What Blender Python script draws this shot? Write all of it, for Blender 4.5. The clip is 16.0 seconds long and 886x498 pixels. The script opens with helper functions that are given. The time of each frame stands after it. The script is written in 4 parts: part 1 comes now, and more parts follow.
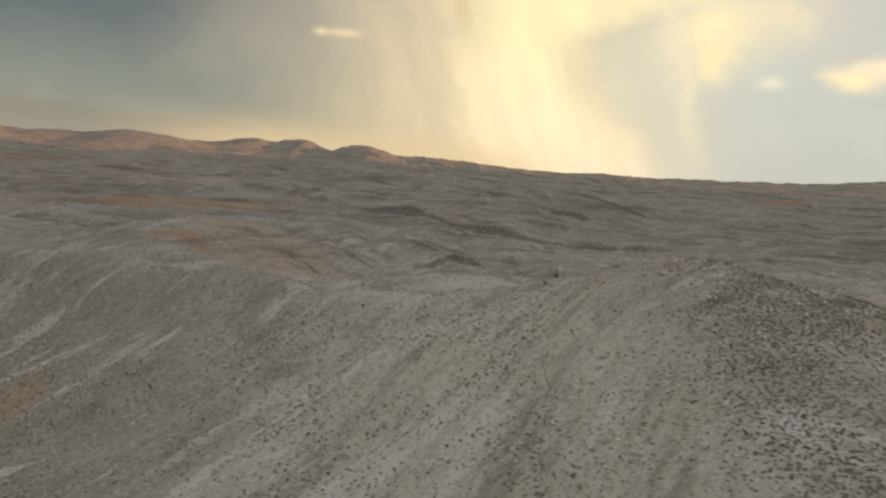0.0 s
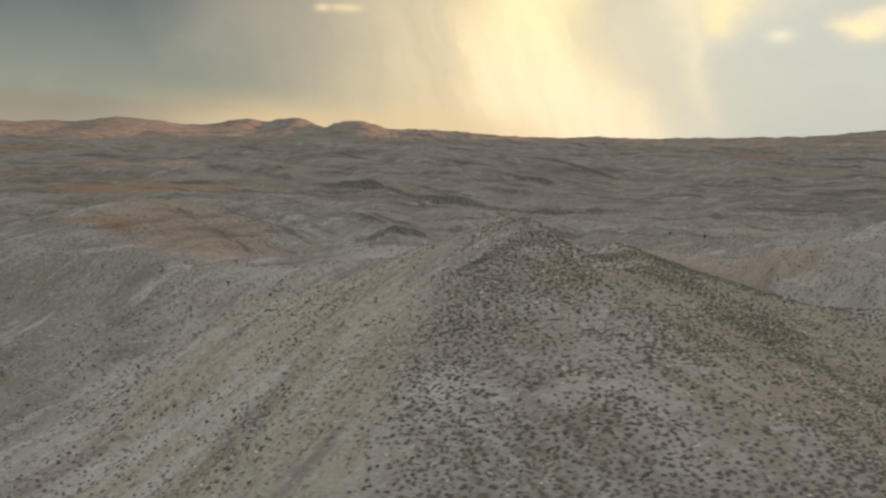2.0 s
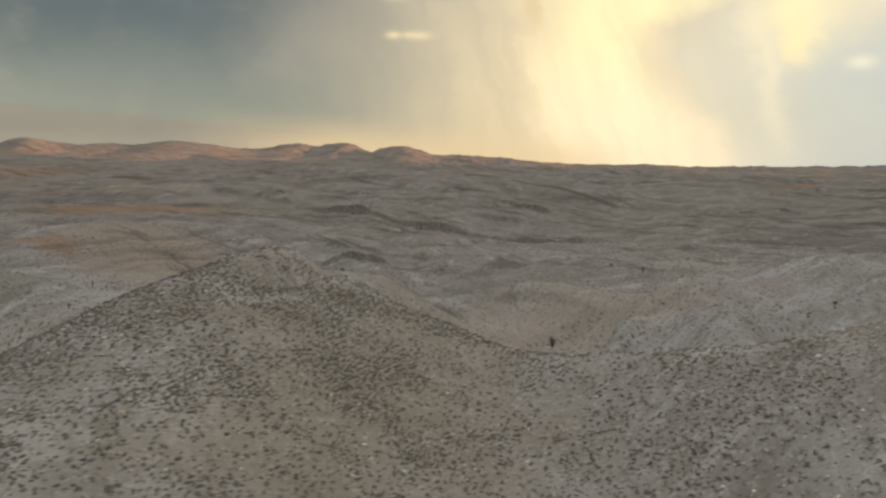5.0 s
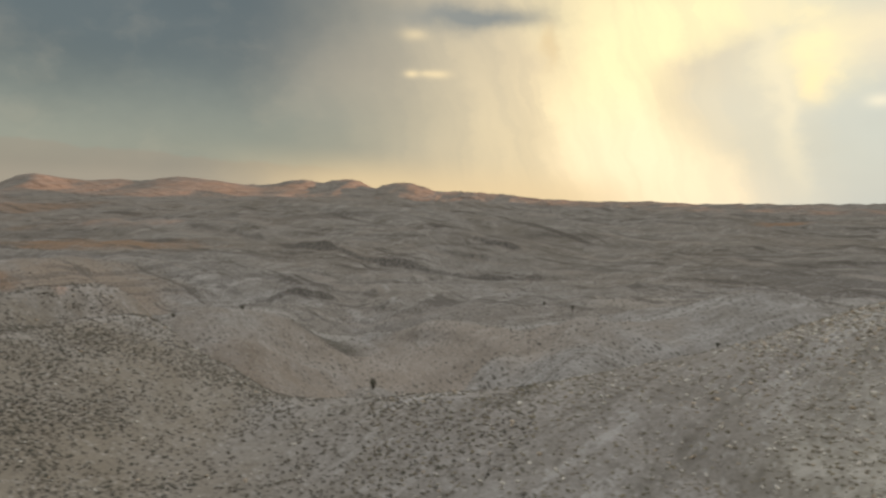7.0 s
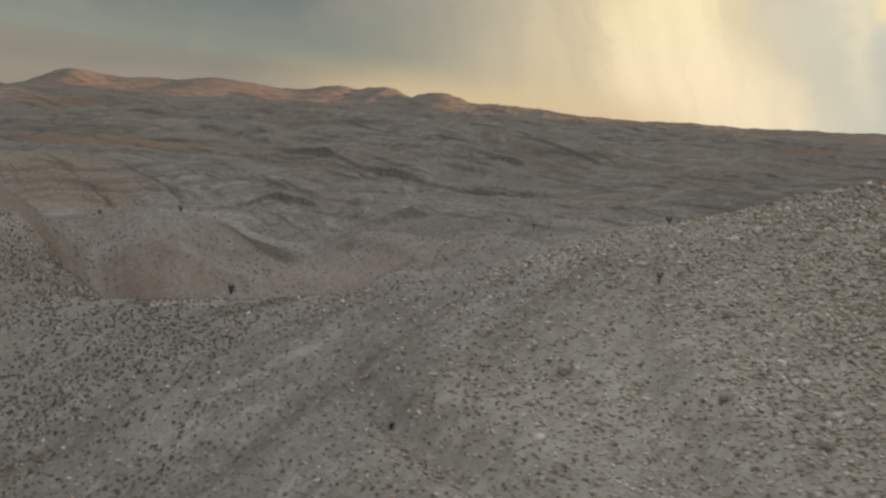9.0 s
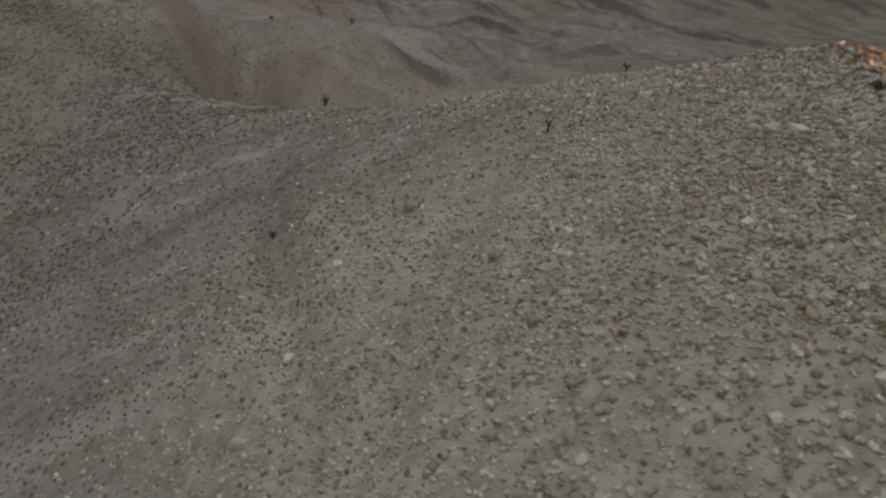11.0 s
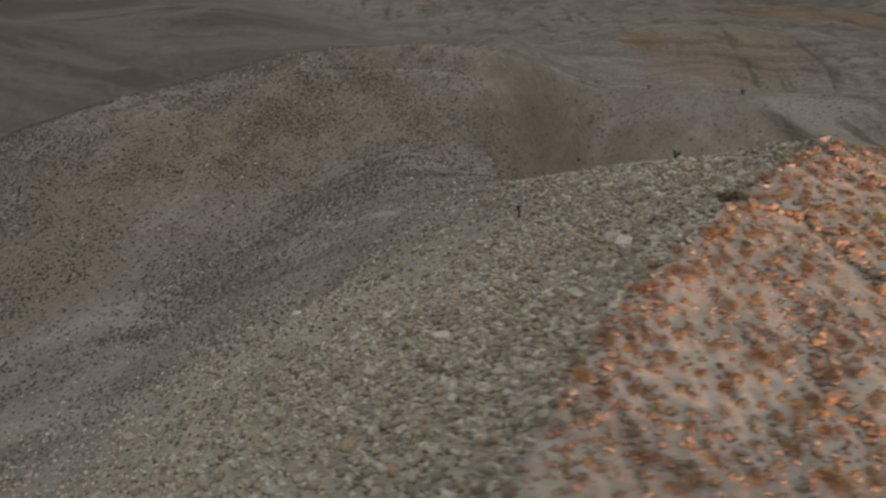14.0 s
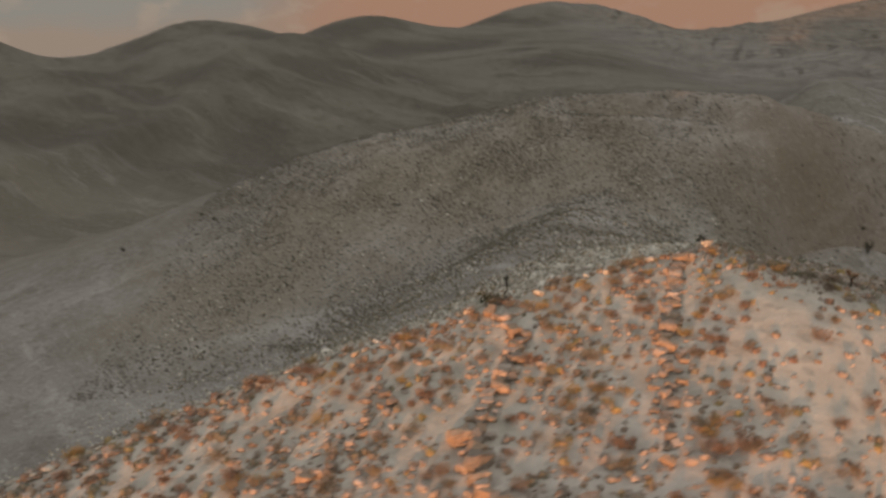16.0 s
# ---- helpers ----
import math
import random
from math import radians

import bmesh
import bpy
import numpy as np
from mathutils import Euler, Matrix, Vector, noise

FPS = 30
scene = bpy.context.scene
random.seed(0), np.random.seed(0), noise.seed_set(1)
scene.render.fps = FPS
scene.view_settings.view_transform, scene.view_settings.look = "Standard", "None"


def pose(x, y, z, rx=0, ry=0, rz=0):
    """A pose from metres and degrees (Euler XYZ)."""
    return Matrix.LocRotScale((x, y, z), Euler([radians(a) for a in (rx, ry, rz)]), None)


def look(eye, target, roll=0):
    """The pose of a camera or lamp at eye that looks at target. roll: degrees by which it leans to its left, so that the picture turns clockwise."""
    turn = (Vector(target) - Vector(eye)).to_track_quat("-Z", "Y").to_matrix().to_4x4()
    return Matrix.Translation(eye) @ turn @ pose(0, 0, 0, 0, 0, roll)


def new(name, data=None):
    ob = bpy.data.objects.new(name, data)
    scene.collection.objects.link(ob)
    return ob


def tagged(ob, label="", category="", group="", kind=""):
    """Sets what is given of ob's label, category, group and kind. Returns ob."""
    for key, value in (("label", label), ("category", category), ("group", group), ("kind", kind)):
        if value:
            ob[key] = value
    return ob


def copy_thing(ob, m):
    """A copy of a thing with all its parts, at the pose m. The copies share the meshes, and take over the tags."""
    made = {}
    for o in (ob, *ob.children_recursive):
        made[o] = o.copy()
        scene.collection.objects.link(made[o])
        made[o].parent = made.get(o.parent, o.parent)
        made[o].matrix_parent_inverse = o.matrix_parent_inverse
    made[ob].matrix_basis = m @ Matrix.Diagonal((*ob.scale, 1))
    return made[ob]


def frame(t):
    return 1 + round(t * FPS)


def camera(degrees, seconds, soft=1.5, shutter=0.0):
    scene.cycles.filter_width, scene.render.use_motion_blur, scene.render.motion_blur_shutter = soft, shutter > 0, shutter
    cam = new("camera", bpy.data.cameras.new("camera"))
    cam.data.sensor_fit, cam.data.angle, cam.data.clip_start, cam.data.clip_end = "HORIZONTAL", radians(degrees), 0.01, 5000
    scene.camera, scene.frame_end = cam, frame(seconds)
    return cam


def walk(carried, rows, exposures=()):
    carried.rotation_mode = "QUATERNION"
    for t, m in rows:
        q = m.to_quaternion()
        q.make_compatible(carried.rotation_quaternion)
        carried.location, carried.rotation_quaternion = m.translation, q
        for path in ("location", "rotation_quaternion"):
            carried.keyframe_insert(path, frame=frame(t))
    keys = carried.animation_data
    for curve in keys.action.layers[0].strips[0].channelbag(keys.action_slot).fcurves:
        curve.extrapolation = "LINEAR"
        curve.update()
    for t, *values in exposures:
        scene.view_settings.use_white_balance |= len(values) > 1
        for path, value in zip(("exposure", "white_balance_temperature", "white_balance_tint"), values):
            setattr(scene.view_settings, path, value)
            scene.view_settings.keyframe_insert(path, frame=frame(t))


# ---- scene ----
cam = camera(60.8, 16.0, soft=2.4, shutter=0.5)
PATH = [
    (0, (-0.25, -0.52, 0.42), (0.47, 98.93, -10.09), 3.02),
    (0.5, (10.71, 0.14, 0.30), (11.71, 99.55, -10.45), 2.18),
    (1, (21.41, 0.98, 0.24), (23.05, 100.46, -9.81), 1.53),
    (1.5, (32.24, 2.01, 0.26), (33.17, 101.25, -12.02), 0.89),
    (2, (42.83, 3.36, 0.29), (41.92, 102.34, -13.94), 0.09),
    (2.5, (53.49, 4.47, 0.45), (50.86, 103.38, -14.00), -0.62),
    (3, (64.38, 5.26, 0.72), (60.37, 104.53, -10.72), -0.54),
    (3.5, (75.39, 6.76, 0.90), (69.20, 105.98, -9.91), -0.36),
    (4, (86.38, 8.60, 0.97), (78.00, 107.58, -10.57), 0.01),
    (4.5, (97.00, 10.45, 1.09), (87.69, 109.29, -10.88), 0.67),
    (5, (107.61, 12.13, 1.25), (98.14, 111.07, -9.73), 0.64),
    (5.2, (111.89, 12.86, 1.34), (102.10, 111.89, -8.56), 0.41),
    (6, (128.75, 16.06, 1.57), (117.54, 115.21, -5.01), 0.10),
    (6.5, (139.00, 18.22, 1.67), (127.21, 117.35, -4.06), 0.33),
    (7.3, (154.75, 21.88, 1.85), (143.44, 120.98, -5.33), 1.26),
    (7.5, (158.53, 22.83, 1.91), (147.75, 121.91, -6.30), 1.59),
    (8, (167.74, 25.23, 1.99), (157.78, 124.06, -9.55), 2.52),
    (8.5, (177.06, 27.45, 2.14), (164.45, 125.58, -12.37), 3.16),
    (9, (186.05, 29.92, 2.40), (169.23, 126.88, -15.40), 3.32),
    (9.5, (194.74, 32.57, 2.71), (172.74, 127.47, -19.89), 3.98),
    (10, (202.96, 35.78, 3.03), (176.10, 127.26, -27.14), 6.19),
    (10.2, (206.12, 37.08, 3.21), (177.12, 126.93, -29.74), 6.61),
    (11, (217.79, 42.69, 4.21), (175.75, 123.73, -36.58), 6.51),
    (11.5, (224.23, 46.66, 4.94), (172.38, 120.65, -37.93), 5.26),
    (12.3, (232.99, 54.11, 5.96), (165.95, 115.87, -35.17), 1.96),
    (12.5, (234.86, 56.23, 6.15), (164.41, 115.12, -33.47), 0.97),
    (13, (239.22, 61.99, 6.83), (161.63, 114.22, -28.58), 1.19),
    (13.5, (242.82, 68.22, 7.33), (160.90, 113.68, -27.63), 1.48),
    (14, (245.73, 74.62, 7.85), (161.18, 113.15, -29.12), 0.96),
    (14.5, (247.81, 81.31, 8.36), (161.06, 111.32, -31.31), 0.82),
    (15, (249.00, 88.19, 8.67), (159.78, 107.92, -31.94), 0.07),
    (15.5, (249.52, 95.05, 9.01), (157.14, 103.56, -28.32), -0.36),
    (16, (249.42, 101.99, 9.38), (154.88, 98.26, -23.00), -1.25),
]
walk(cam, [(t, look(eye, target, roll)) for t, eye, target, roll in PATH],
     exposures=[(0, 0.06, 6620, 11.5), (7.5, 0.14, 6580, 11), (8.5, -0.02, 6500, 12), (9.5, -0.25, 6380, 12), (10.2, -0.33, 6400, 12), (12.3, -0.47, 6660, 11), (14.0, -0.46, 6800, 12), (15.0, -0.43, 6850, 12), (16.0, -0.32, 6880, 12)])

# ---- light: a low sun under a broken cloud deck ----
SUN_AZ, SUN_EL = radians(112), radians(3.2)      # azimuth clockwise from +y
sun_dir = Vector((math.sin(SUN_AZ) * math.cos(SUN_EL), math.cos(SUN_AZ) * math.cos(SUN_EL), math.sin(SUN_EL)))
sun_data = bpy.data.lights.new("sun", "SUN")
sun_data.energy, sun_data.angle, sun_data.color = 5.4, radians(0.35), (1.0, 0.46, 0.22)
sun = new("sun", sun_data)
sun.matrix_world = look(sun_dir * 400, (0, 0, 0))


class Nodes:
    """Short calls to build a node tree."""

    def __init__(self, tree):
        self.tree = tree
        tree.nodes.clear()

    def put(self, socket, value):
        if isinstance(value, bpy.types.NodeSocket):
            self.tree.links.new(value, socket)
        elif hasattr(socket.default_value, "__len__") and not hasattr(value, "__len__"):
            socket.default_value = (value,) * len(socket.default_value)
        elif hasattr(value, "__len__") and len(value) == 3 and len(socket.default_value) == 4:
            socket.default_value = (*value, 1)
        else:
            socket.default_value = value

    def node(self, kind, out=0, inputs=(), **settings):
        n = self.tree.nodes.new(kind)
        for key, value in settings.items():
            setattr(n, key, value)
        for key, value in dict(inputs).items():
            self.put(n.inputs[key], value)
        return n.outputs[out]

    def math(self, op, a, b=0.0, c=0.0, clamp=False):
        n = self.tree.nodes.new("ShaderNodeMath")
        n.operation, n.use_clamp = op, clamp
        for socket, value in zip(n.inputs, (a, b, c)):
            self.put(socket, value)
        return n.outputs[0]

    def vec(self, op, a, b=(0, 0, 0)):
        n = self.tree.nodes.new("ShaderNodeVectorMath")
        n.operation = op
        self.put(n.inputs[0], a)
        if op == "SCALE":
            self.put(n.inputs["Scale"], b)
        else:
            self.put(n.inputs[1], b)
        return n.outputs["Value"] if op in ("LENGTH", "DOT_PRODUCT", "DISTANCE") else n.outputs[0]

    def mix(self, factor, a, b, blend="MIX"):
        n = self.tree.nodes.new("ShaderNodeMix")
        n.data_type, n.blend_type = "RGBA", blend
        self.put(n.inputs[0], factor)
        self.put(n.inputs[6], a)
        self.put(n.inputs[7], b)
        return n.outputs[2]

    def ramp(self, value, low, high, a=0.0, b=1.0, smooth=True):
        n = self.tree.nodes.new("ShaderNodeMapRange")
        n.interpolation_type = "SMOOTHSTEP" if smooth else "LINEAR"
        for socket, v in zip(n.inputs, (value, low, high, a, b)):
            self.put(socket, v)
        return n.outputs[0]

    def noise(self, vector, scale, detail=4.0, rough=0.55, out=0):
        return self.node("ShaderNodeTexNoise", out, {"Vector": vector, "Scale": scale, "Detail": detail, "Roughness": rough})


def rgb(r, g, b):
    """Linear colour from 0-255 screen values."""
    return tuple((v / 255 / 12.92) if v <= 10 else ((v / 255 + 0.055) / 1.055) ** 2.4 for v in (r, g, b))


def build_sky():
    world = bpy.data.worlds.new("cloudy_evening_sky")
    scene.world = world
    world.use_nodes = True
    n = Nodes(world.node_tree)
    way = n.node("ShaderNodeTexCoord", "Generated")
    sep = n.tree.nodes.new("ShaderNodeSeparateXYZ")
    n.put(sep.inputs[0], way)
    az = n.math("MULTIPLY", n.math("ARCTAN2", sep.outputs[0], sep.outputs[1]), 180 / math.pi)
    el = n.math("MULTIPLY", n.math("ARCSINE", sep.outputs[2]), 180 / math.pi)
    flat = n.tree.nodes.new("ShaderNodeCombineXYZ")
    n.put(flat.inputs[0], az)
    n.put(flat.inputs[1], el)
    # cloud edges wander
    wob = n.noise(n.vec("MULTIPLY", flat.outputs[0], (1, 1.3, 1)), 0.16, 5, 0.6, out=1)
    wob = n.vec("SUBTRACT", wob, (0.5, 0.5, 0.5))
    warped = n.vec("ADD", flat.outputs[0], n.vec("MULTIPLY", wob, (4.5, 3, 0)))
    wsep = n.tree.nodes.new("ShaderNodeSeparateXYZ")
    n.put(wsep.inputs[0], warped)
    waz, wel = wsep.outputs[0], wsep.outputs[1]

    def blob(a, e, da, de, lean=0.0, soft=True):
        """1 in the middle of an ellipse of the sky, 0 outside; lean: degrees of azimuth that it drifts per degree down."""
        u, v = (waz, wel) if soft else (az, el)
        dx = n.math("SUBTRACT", u, a)
        dy = n.math("SUBTRACT", v, e)
        if lean:
            dx = n.math("ADD", dx, n.math("MULTIPLY", dy, lean))
        q = n.math("ADD", n.math("POWER", n.math("ABSOLUTE", n.math("DIVIDE", dx, da)), 2), n.math("POWER", n.math("ABSOLUTE", n.math("DIVIDE", dy, de)), 2))
        return n.math("EXPONENT", n.math("MULTIPLY", q, -0.7))

    # grey cloud deck: slate above, paler and greener low down
    deck = n.mix(n.ramp(wel, 3.0, 11.0), rgb(134, 140, 133), rgb(86, 96, 101))
    deck = n.mix(n.ramp(waz, -22, -2), deck, rgb(170, 163, 146))
    deck = n.mix(n.ramp(waz, 6, 18), deck, rgb(196, 200, 191))
    layer = n.noise(n.vec("MULTIPLY", warped, (0.5, 1.5, 1)), 0.12, 5, 0.5)
    deck = n.mix(n.ramp(layer, 0.38, 0.72, 0.0, 0.3), deck, n.vec("SCALE", deck, 0.8))
    puffs = n.noise(n.vec("ADD", n.vec("MULTIPLY", warped, (0.8, 1.3, 1)), (9, 4, 2)), 0.2, 6, 0.55)
    deck = n.mix(n.ramp(puffs, 0.48, 0.8, 0.0, 0.16), deck, rgb(182, 170, 150))
    deck = n.mix(n.math("MULTIPLY", blob(-13.5, 9.5, 5.0, 2.6), 0.5), deck, rgb(160, 152, 138))
    # the rest of the sky overhead and behind
    back = n.mix(n.ramp(el, 5, 60), rgb(142, 150, 155), rgb(222, 224, 226))
    away = n.math("ABSOLUTE", az)
    deck = n.mix(n.math("MAXIMUM", n.ramp(away, 45, 95), n.ramp(el, 15, 38)), deck, back)

    # the western evening: grey-pink low down, rust towards the north-west
    low = n.ramp(el, 4.5, 0.5)
    west = n.math("MULTIPLY", low, n.math("MULTIPLY", n.ramp(waz, -150, -125), n.ramp(waz, -35, -60)))
    dusk = n.mix(n.ramp(waz, -108, -98), n.mix(n.ramp(wel, -2.4, -0.6), rgb(158, 140, 132), rgb(132, 144, 150)), rgb(186, 118, 90))
    dusk = n.mix(n.ramp(puffs, 0.56, 0.66, 0.0, 0.45), dusk, rgb(200, 178, 160))
    deck = n.mix(west, deck, dusk)

    # rain shafts lit from behind
    slant = n.tree.nodes.new("ShaderNodeCombineXYZ")
    n.put(slant.inputs[0], n.math("ADD", waz, n.math("MULTIPLY", wel, 0.3)))
    n.put(slant.inputs[1], n.math("MULTIPLY", wel, 0.12))
    streak = n.ramp(n.noise(slant.outputs[0], 0.4, 4, 0.55), 0.32, 0.68, 0.74, 1.06)
    sky = n.mix(n.math("MULTIPLY", blob(5.0, 5.5, 9.2, 12, 0.1), n.math("MULTIPLY", streak, 0.95), clamp=True), deck, rgb(244, 222, 178))
    # yellow-lit cloud flanks on the sun's side
    ragged = n.ramp(puffs, 0.36, 0.56, 0.6, 1.1)
    sky = n.mix(n.math("MULTIPLY", blob(27.0, 11.5, 5.0, 2.0), 0.55), sky, rgb(204, 198, 184))
    for a, e, da, de, k, tint in (
        (22.6, 11.2, 2.4, 1.6, 0.8, rgb(248, 228, 190)), (19.2, 11.4, 3.2, 2.4, 0.9, rgb(255, 238, 186)), (19.4, 9.9, 1.7, 1.6, 1.0, rgb(255, 238, 186)), (18.8, 8.4, 1.0, 0.9, 1.0, rgb(255, 234, 182)),
        (27.7, 7.4, 1.0, 0.7, 1.0, rgb(254, 236, 188)), (29.6, 8.1, 1.6, 0.7, 1.0, rgb(255, 234, 196)),
    ):
        sky = n.mix(n.math("MULTIPLY", n.math("MULTIPLY", blob(a, e, da, de), k), ragged, clamp=True), sky, tint)
    # grey shaft beside the core, then a thin bright one
    sky = n.mix(n.math("MULTIPLY", blob(13.4, 6.4, 2.4, 3.4, 0.4), 0.45), sky, rgb(224, 216, 192))
    sky = n.mix(n.math("MULTIPLY", blob(16.7, 7.6, 0.7, 5.0, 0.3), 0.6), sky, rgb(244, 230, 194))
    # the core: broad above and at the foot, drawn in between
    mid_az = n.math("ADD", n.ramp(wel, 0, 8, 9.0, 5.2), n.ramp(wel, 9, 13.5, 0, 3.6))
    half = n.math("ADD", n.ramp(wel, 0, 8, 6.0, 3.3), n.ramp(wel, 9.5, 13.5, 0, 4.6))
    off = n.math("DIVIDE", n.math("ABSOLUTE", n.math("SUBTRACT", waz, mid_az)), half)
    core = n.math("MULTIPLY", n.math("MULTIPLY", n.ramp(off, 1.75, 0.3), 0.92), n.ramp(el, 17, 13.5))
    sky = n.mix(n.math("MULTIPLY", core, streak, clamp=True), sky, n.vec("SCALE", n.mix(n.ramp(wel, 2, 11), rgb(255, 236, 198), rgb(255, 238, 184)), 1.04))
    sky = n.mix(n.math("MULTIPLY", blob(22.9, 7.0, 0.7, 0.35, soft=False), 0.7), sky, rgb(244, 234, 206))
    # small bright cloudlets over the dark side
    for a, e, da, de, k in ((-9.3, 9.45, 0.45, 0.22, 0.8), (-8.2, 9.5, 0.4, 0.16, 0.5), (-7.4, 9.45, 0.8, 0.24, 0.75), (-9.1, 12.3, 0.8, 0.35, 0.6)):
        sky = n.mix(n.math("MULTIPLY", blob(a, e, da, de, soft=False), k), sky, rgb(238, 216, 172))
    # dark cloud shelf high up
    sky = n.mix(n.math("MULTIPLY", blob(-4.6, 13.7, 4.6, 0.85), 1.1, clamp=True), sky, rgb(136, 138, 134))
    sky = n.mix(n.math("MULTIPLY", blob(0.9, 11.6, 0.5, 1.2), 0.6), sky, rgb(214, 188, 144))
    edge = n.math("ADD", el, n.math("ADD", n.math("MULTIPLY", n.noise(flat.outputs[0], 0.3, 4), -1.4), n.math("MULTIPLY", n.math("ADD", az, 25), 0.07)))
    veil = n.math("MULTIPLY", n.ramp(edge, 2.5, 2.1), n.ramp(az, -12, -17))
    sky = n.mix(n.math("MULTIPLY", veil, 0.55), sky, n.mix(n.ramp(el, 1.0, 2.6), rgb(160, 150, 136), rgb(138, 130, 122)))
    # warm haze over the far hills
    haze = n.math("MULTIPLY", n.ramp(n.math("SUBTRACT", el, n.math("MULTIPLY", n.math("ADD", az, 14), -0.06)), 4.2, 0.8), n.ramp(waz, -27, -11))
    haze = n.math("MULTIPLY", haze, n.ramp(az, 12, 2))
    sky = n.mix(n.math("MULTIPLY", haze, 0.8), sky, rgb(226, 202, 158))

    clear = n.node("ShaderNodeTexSky", 0, sky_type="NISHITA", sun_disc=False, sun_elevation=SUN_EL, sun_rotation=SUN_AZ)
    total = n.mix(1.0, sky, n.vec("SCALE", clear, 0.02), "ADD")
    bg = n.node("ShaderNodeBackground", 0, {"Color": total, "Strength": 1.0})
    out = n.tree.nodes.new("ShaderNodeOutputWorld")
    n.put(out.inputs[0], bg)


build_sky()


# ---- materials ----
def material(name):
    m = bpy.data.materials.new(name)
    m.use_nodes = True
    return m, Nodes(m.node_tree)


def finish(n, colour, rough=0.9, bump=None, strength=0.5, distance=0.1, specular=0.2):
    bsdf = n.tree.nodes.new("ShaderNodeBsdfPrincipled")
    n.put(bsdf.inputs["Base Color"], colour)
    n.put(bsdf.inputs["Roughness"], rough)
    n.put(bsdf.inputs["Specular IOR Level"], specular)
    if bump is not None:
        b = n.tree.nodes.new("ShaderNodeBump")
        n.put(b.inputs["Height"], bump)
        n.put(b.inputs["Strength"], strength)
        n.put(b.inputs["Distance"], distance)
        n.put(bsdf.inputs["Normal"], b.outputs[0])
    out = n.tree.nodes.new("ShaderNodeOutputMaterial")
    n.put(out.inputs[0], bsdf.outputs[0])


def desert_soil():
    m, n = material("desert_soil")
    pos = n.node("ShaderNodeTexCoord", "Object")
    plan = n.vec("MULTIPLY", pos, (1, 1, 0.4))
    big = n.noise(plan, 0.006, 5, 0.6)
    mid = n.noise(plan, 0.05, 6, 0.6)
    fine = n.noise(plan, 0.6, 6, 0.65)
    grit = n.noise(plan, 5.0, 4, 0.7)
    sep = n.tree.nodes.new("ShaderNodeSeparateXYZ")
    n.put(sep.inputs[0], pos)
    # runs of pale and dark wash down the flanks: west of the ridge, on the ridge, and under the crest
    flows = []
    for angle in (32, -34, 50):
        turned = n.node("ShaderNodeVectorRotate", 0, {"Vector": plan, "Angle": radians(angle)}, rotation_type="Z_AXIS")
        flows.append((n.noise(n.vec("MULTIPLY", turned, (1.0, 0.13, 1)), 0.13, 7, 0.66), n.noise(n.vec("MULTIPLY", turned, (1.0, 0.1, 1)), 0.55, 5, 0.6)))
    edge = n.math("MULTIPLY_ADD", mid, 26, sep.outputs[0])
    flank = n.ramp(edge, 62, 44)
    under = n.ramp(edge, 118, 145)
    ridge = n.math("SUBTRACT", n.math("SUBTRACT", 1, flank), under)

    def along(k):
        return n.math("ADD", n.math("MULTIPLY", flank, flows[0][k]), n.math("ADD", n.math("MULTIPLY", ridge, flows[1][k]), n.math("MULTIPLY", under, flows[2][k])))

    wash, rill = along(0), along(1)
    col = n.mix(n.ramp(mid, 0.35, 0.65), (0.287, 0.263, 0.23), (0.384, 0.358, 0.325))
    col = n.mix(n.ramp(big, 0.42, 0.62, 0, 0.5), col, (0.29, 0.245, 0.192))
    # tan gravel on the ridge's west flank, olive-brown earth farther down
    tan = n.math("MULTIPLY", n.math("MULTIPLY", flank, n.ramp(edge, -45, 5)), n.ramp(sep.outputs[1], 240, 190))
    col = n.mix(n.math("MULTIPLY", tan, 0.72), col, (0.43, 0.395, 0.315))
    olive = n.math("MULTIPLY", n.ramp(edge, -5, -75), n.ramp(n.math("MULTIPLY_ADD", mid, 60, sep.outputs[1]), 340, 260))
    col = n.mix(n.math("MULTIPLY", olive, 0.72), col, (0.22, 0.207, 0.15))
    col = n.mix(n.ramp(wash, 0.55, 0.62, 0, 0.75), col, (0.48, 0.45, 0.41))
    col = n.mix(n.ramp(wash, 0.46, 0.36, 0, 0.6), col, (0.2, 0.178, 0.145))
    col = n.mix(n.ramp(rill, 0.54, 0.64, 0, 0.35), col, (0.2, 0.18, 0.15))
    col = n.mix(n.ramp(fine, 0.55, 0.7, 0, 0.65), col, (0.48, 0.452, 0.415))
    col = n.mix(n.ramp(fine, 0.47, 0.32, 0, 0.6), col, (0.19, 0.17, 0.14))
    col = n.mix(n.ramp(grit, 0.52, 0.66, 0, 0.6), col, (0.165, 0.148, 0.122))
    col = n.mix(n.ramp(grit, 0.42, 0.3, 0, 0.5), col, (0.51, 0.482, 0.445))

    growth = n.noise(n.vec("ADD", n.vec("MULTIPLY", plan, (1, 1, 4)), (5, 3, 0)), 0.13, 6, 0.66)
    cover = n.math("ADD", n.math("MULTIPLY", n.math("MULTIPLY", ridge, n.ramp(sep.outputs[1], 190, 150)), 0.3), n.math("MULTIPLY", under, 0.22))
    col = n.mix(n.math("MULTIPLY", n.ramp(growth, 0.47, 0.6), cover), col, n.mix(n.ramp(fine, 0.4, 0.6), (0.165, 0.148, 0.118), (0.24, 0.215, 0.175)))

    bald = n.noise(n.vec("ADD", n.vec("MULTIPLY", plan, (1, 1, 3)), (71, 13, 0)), 0.085, 5, 0.68)
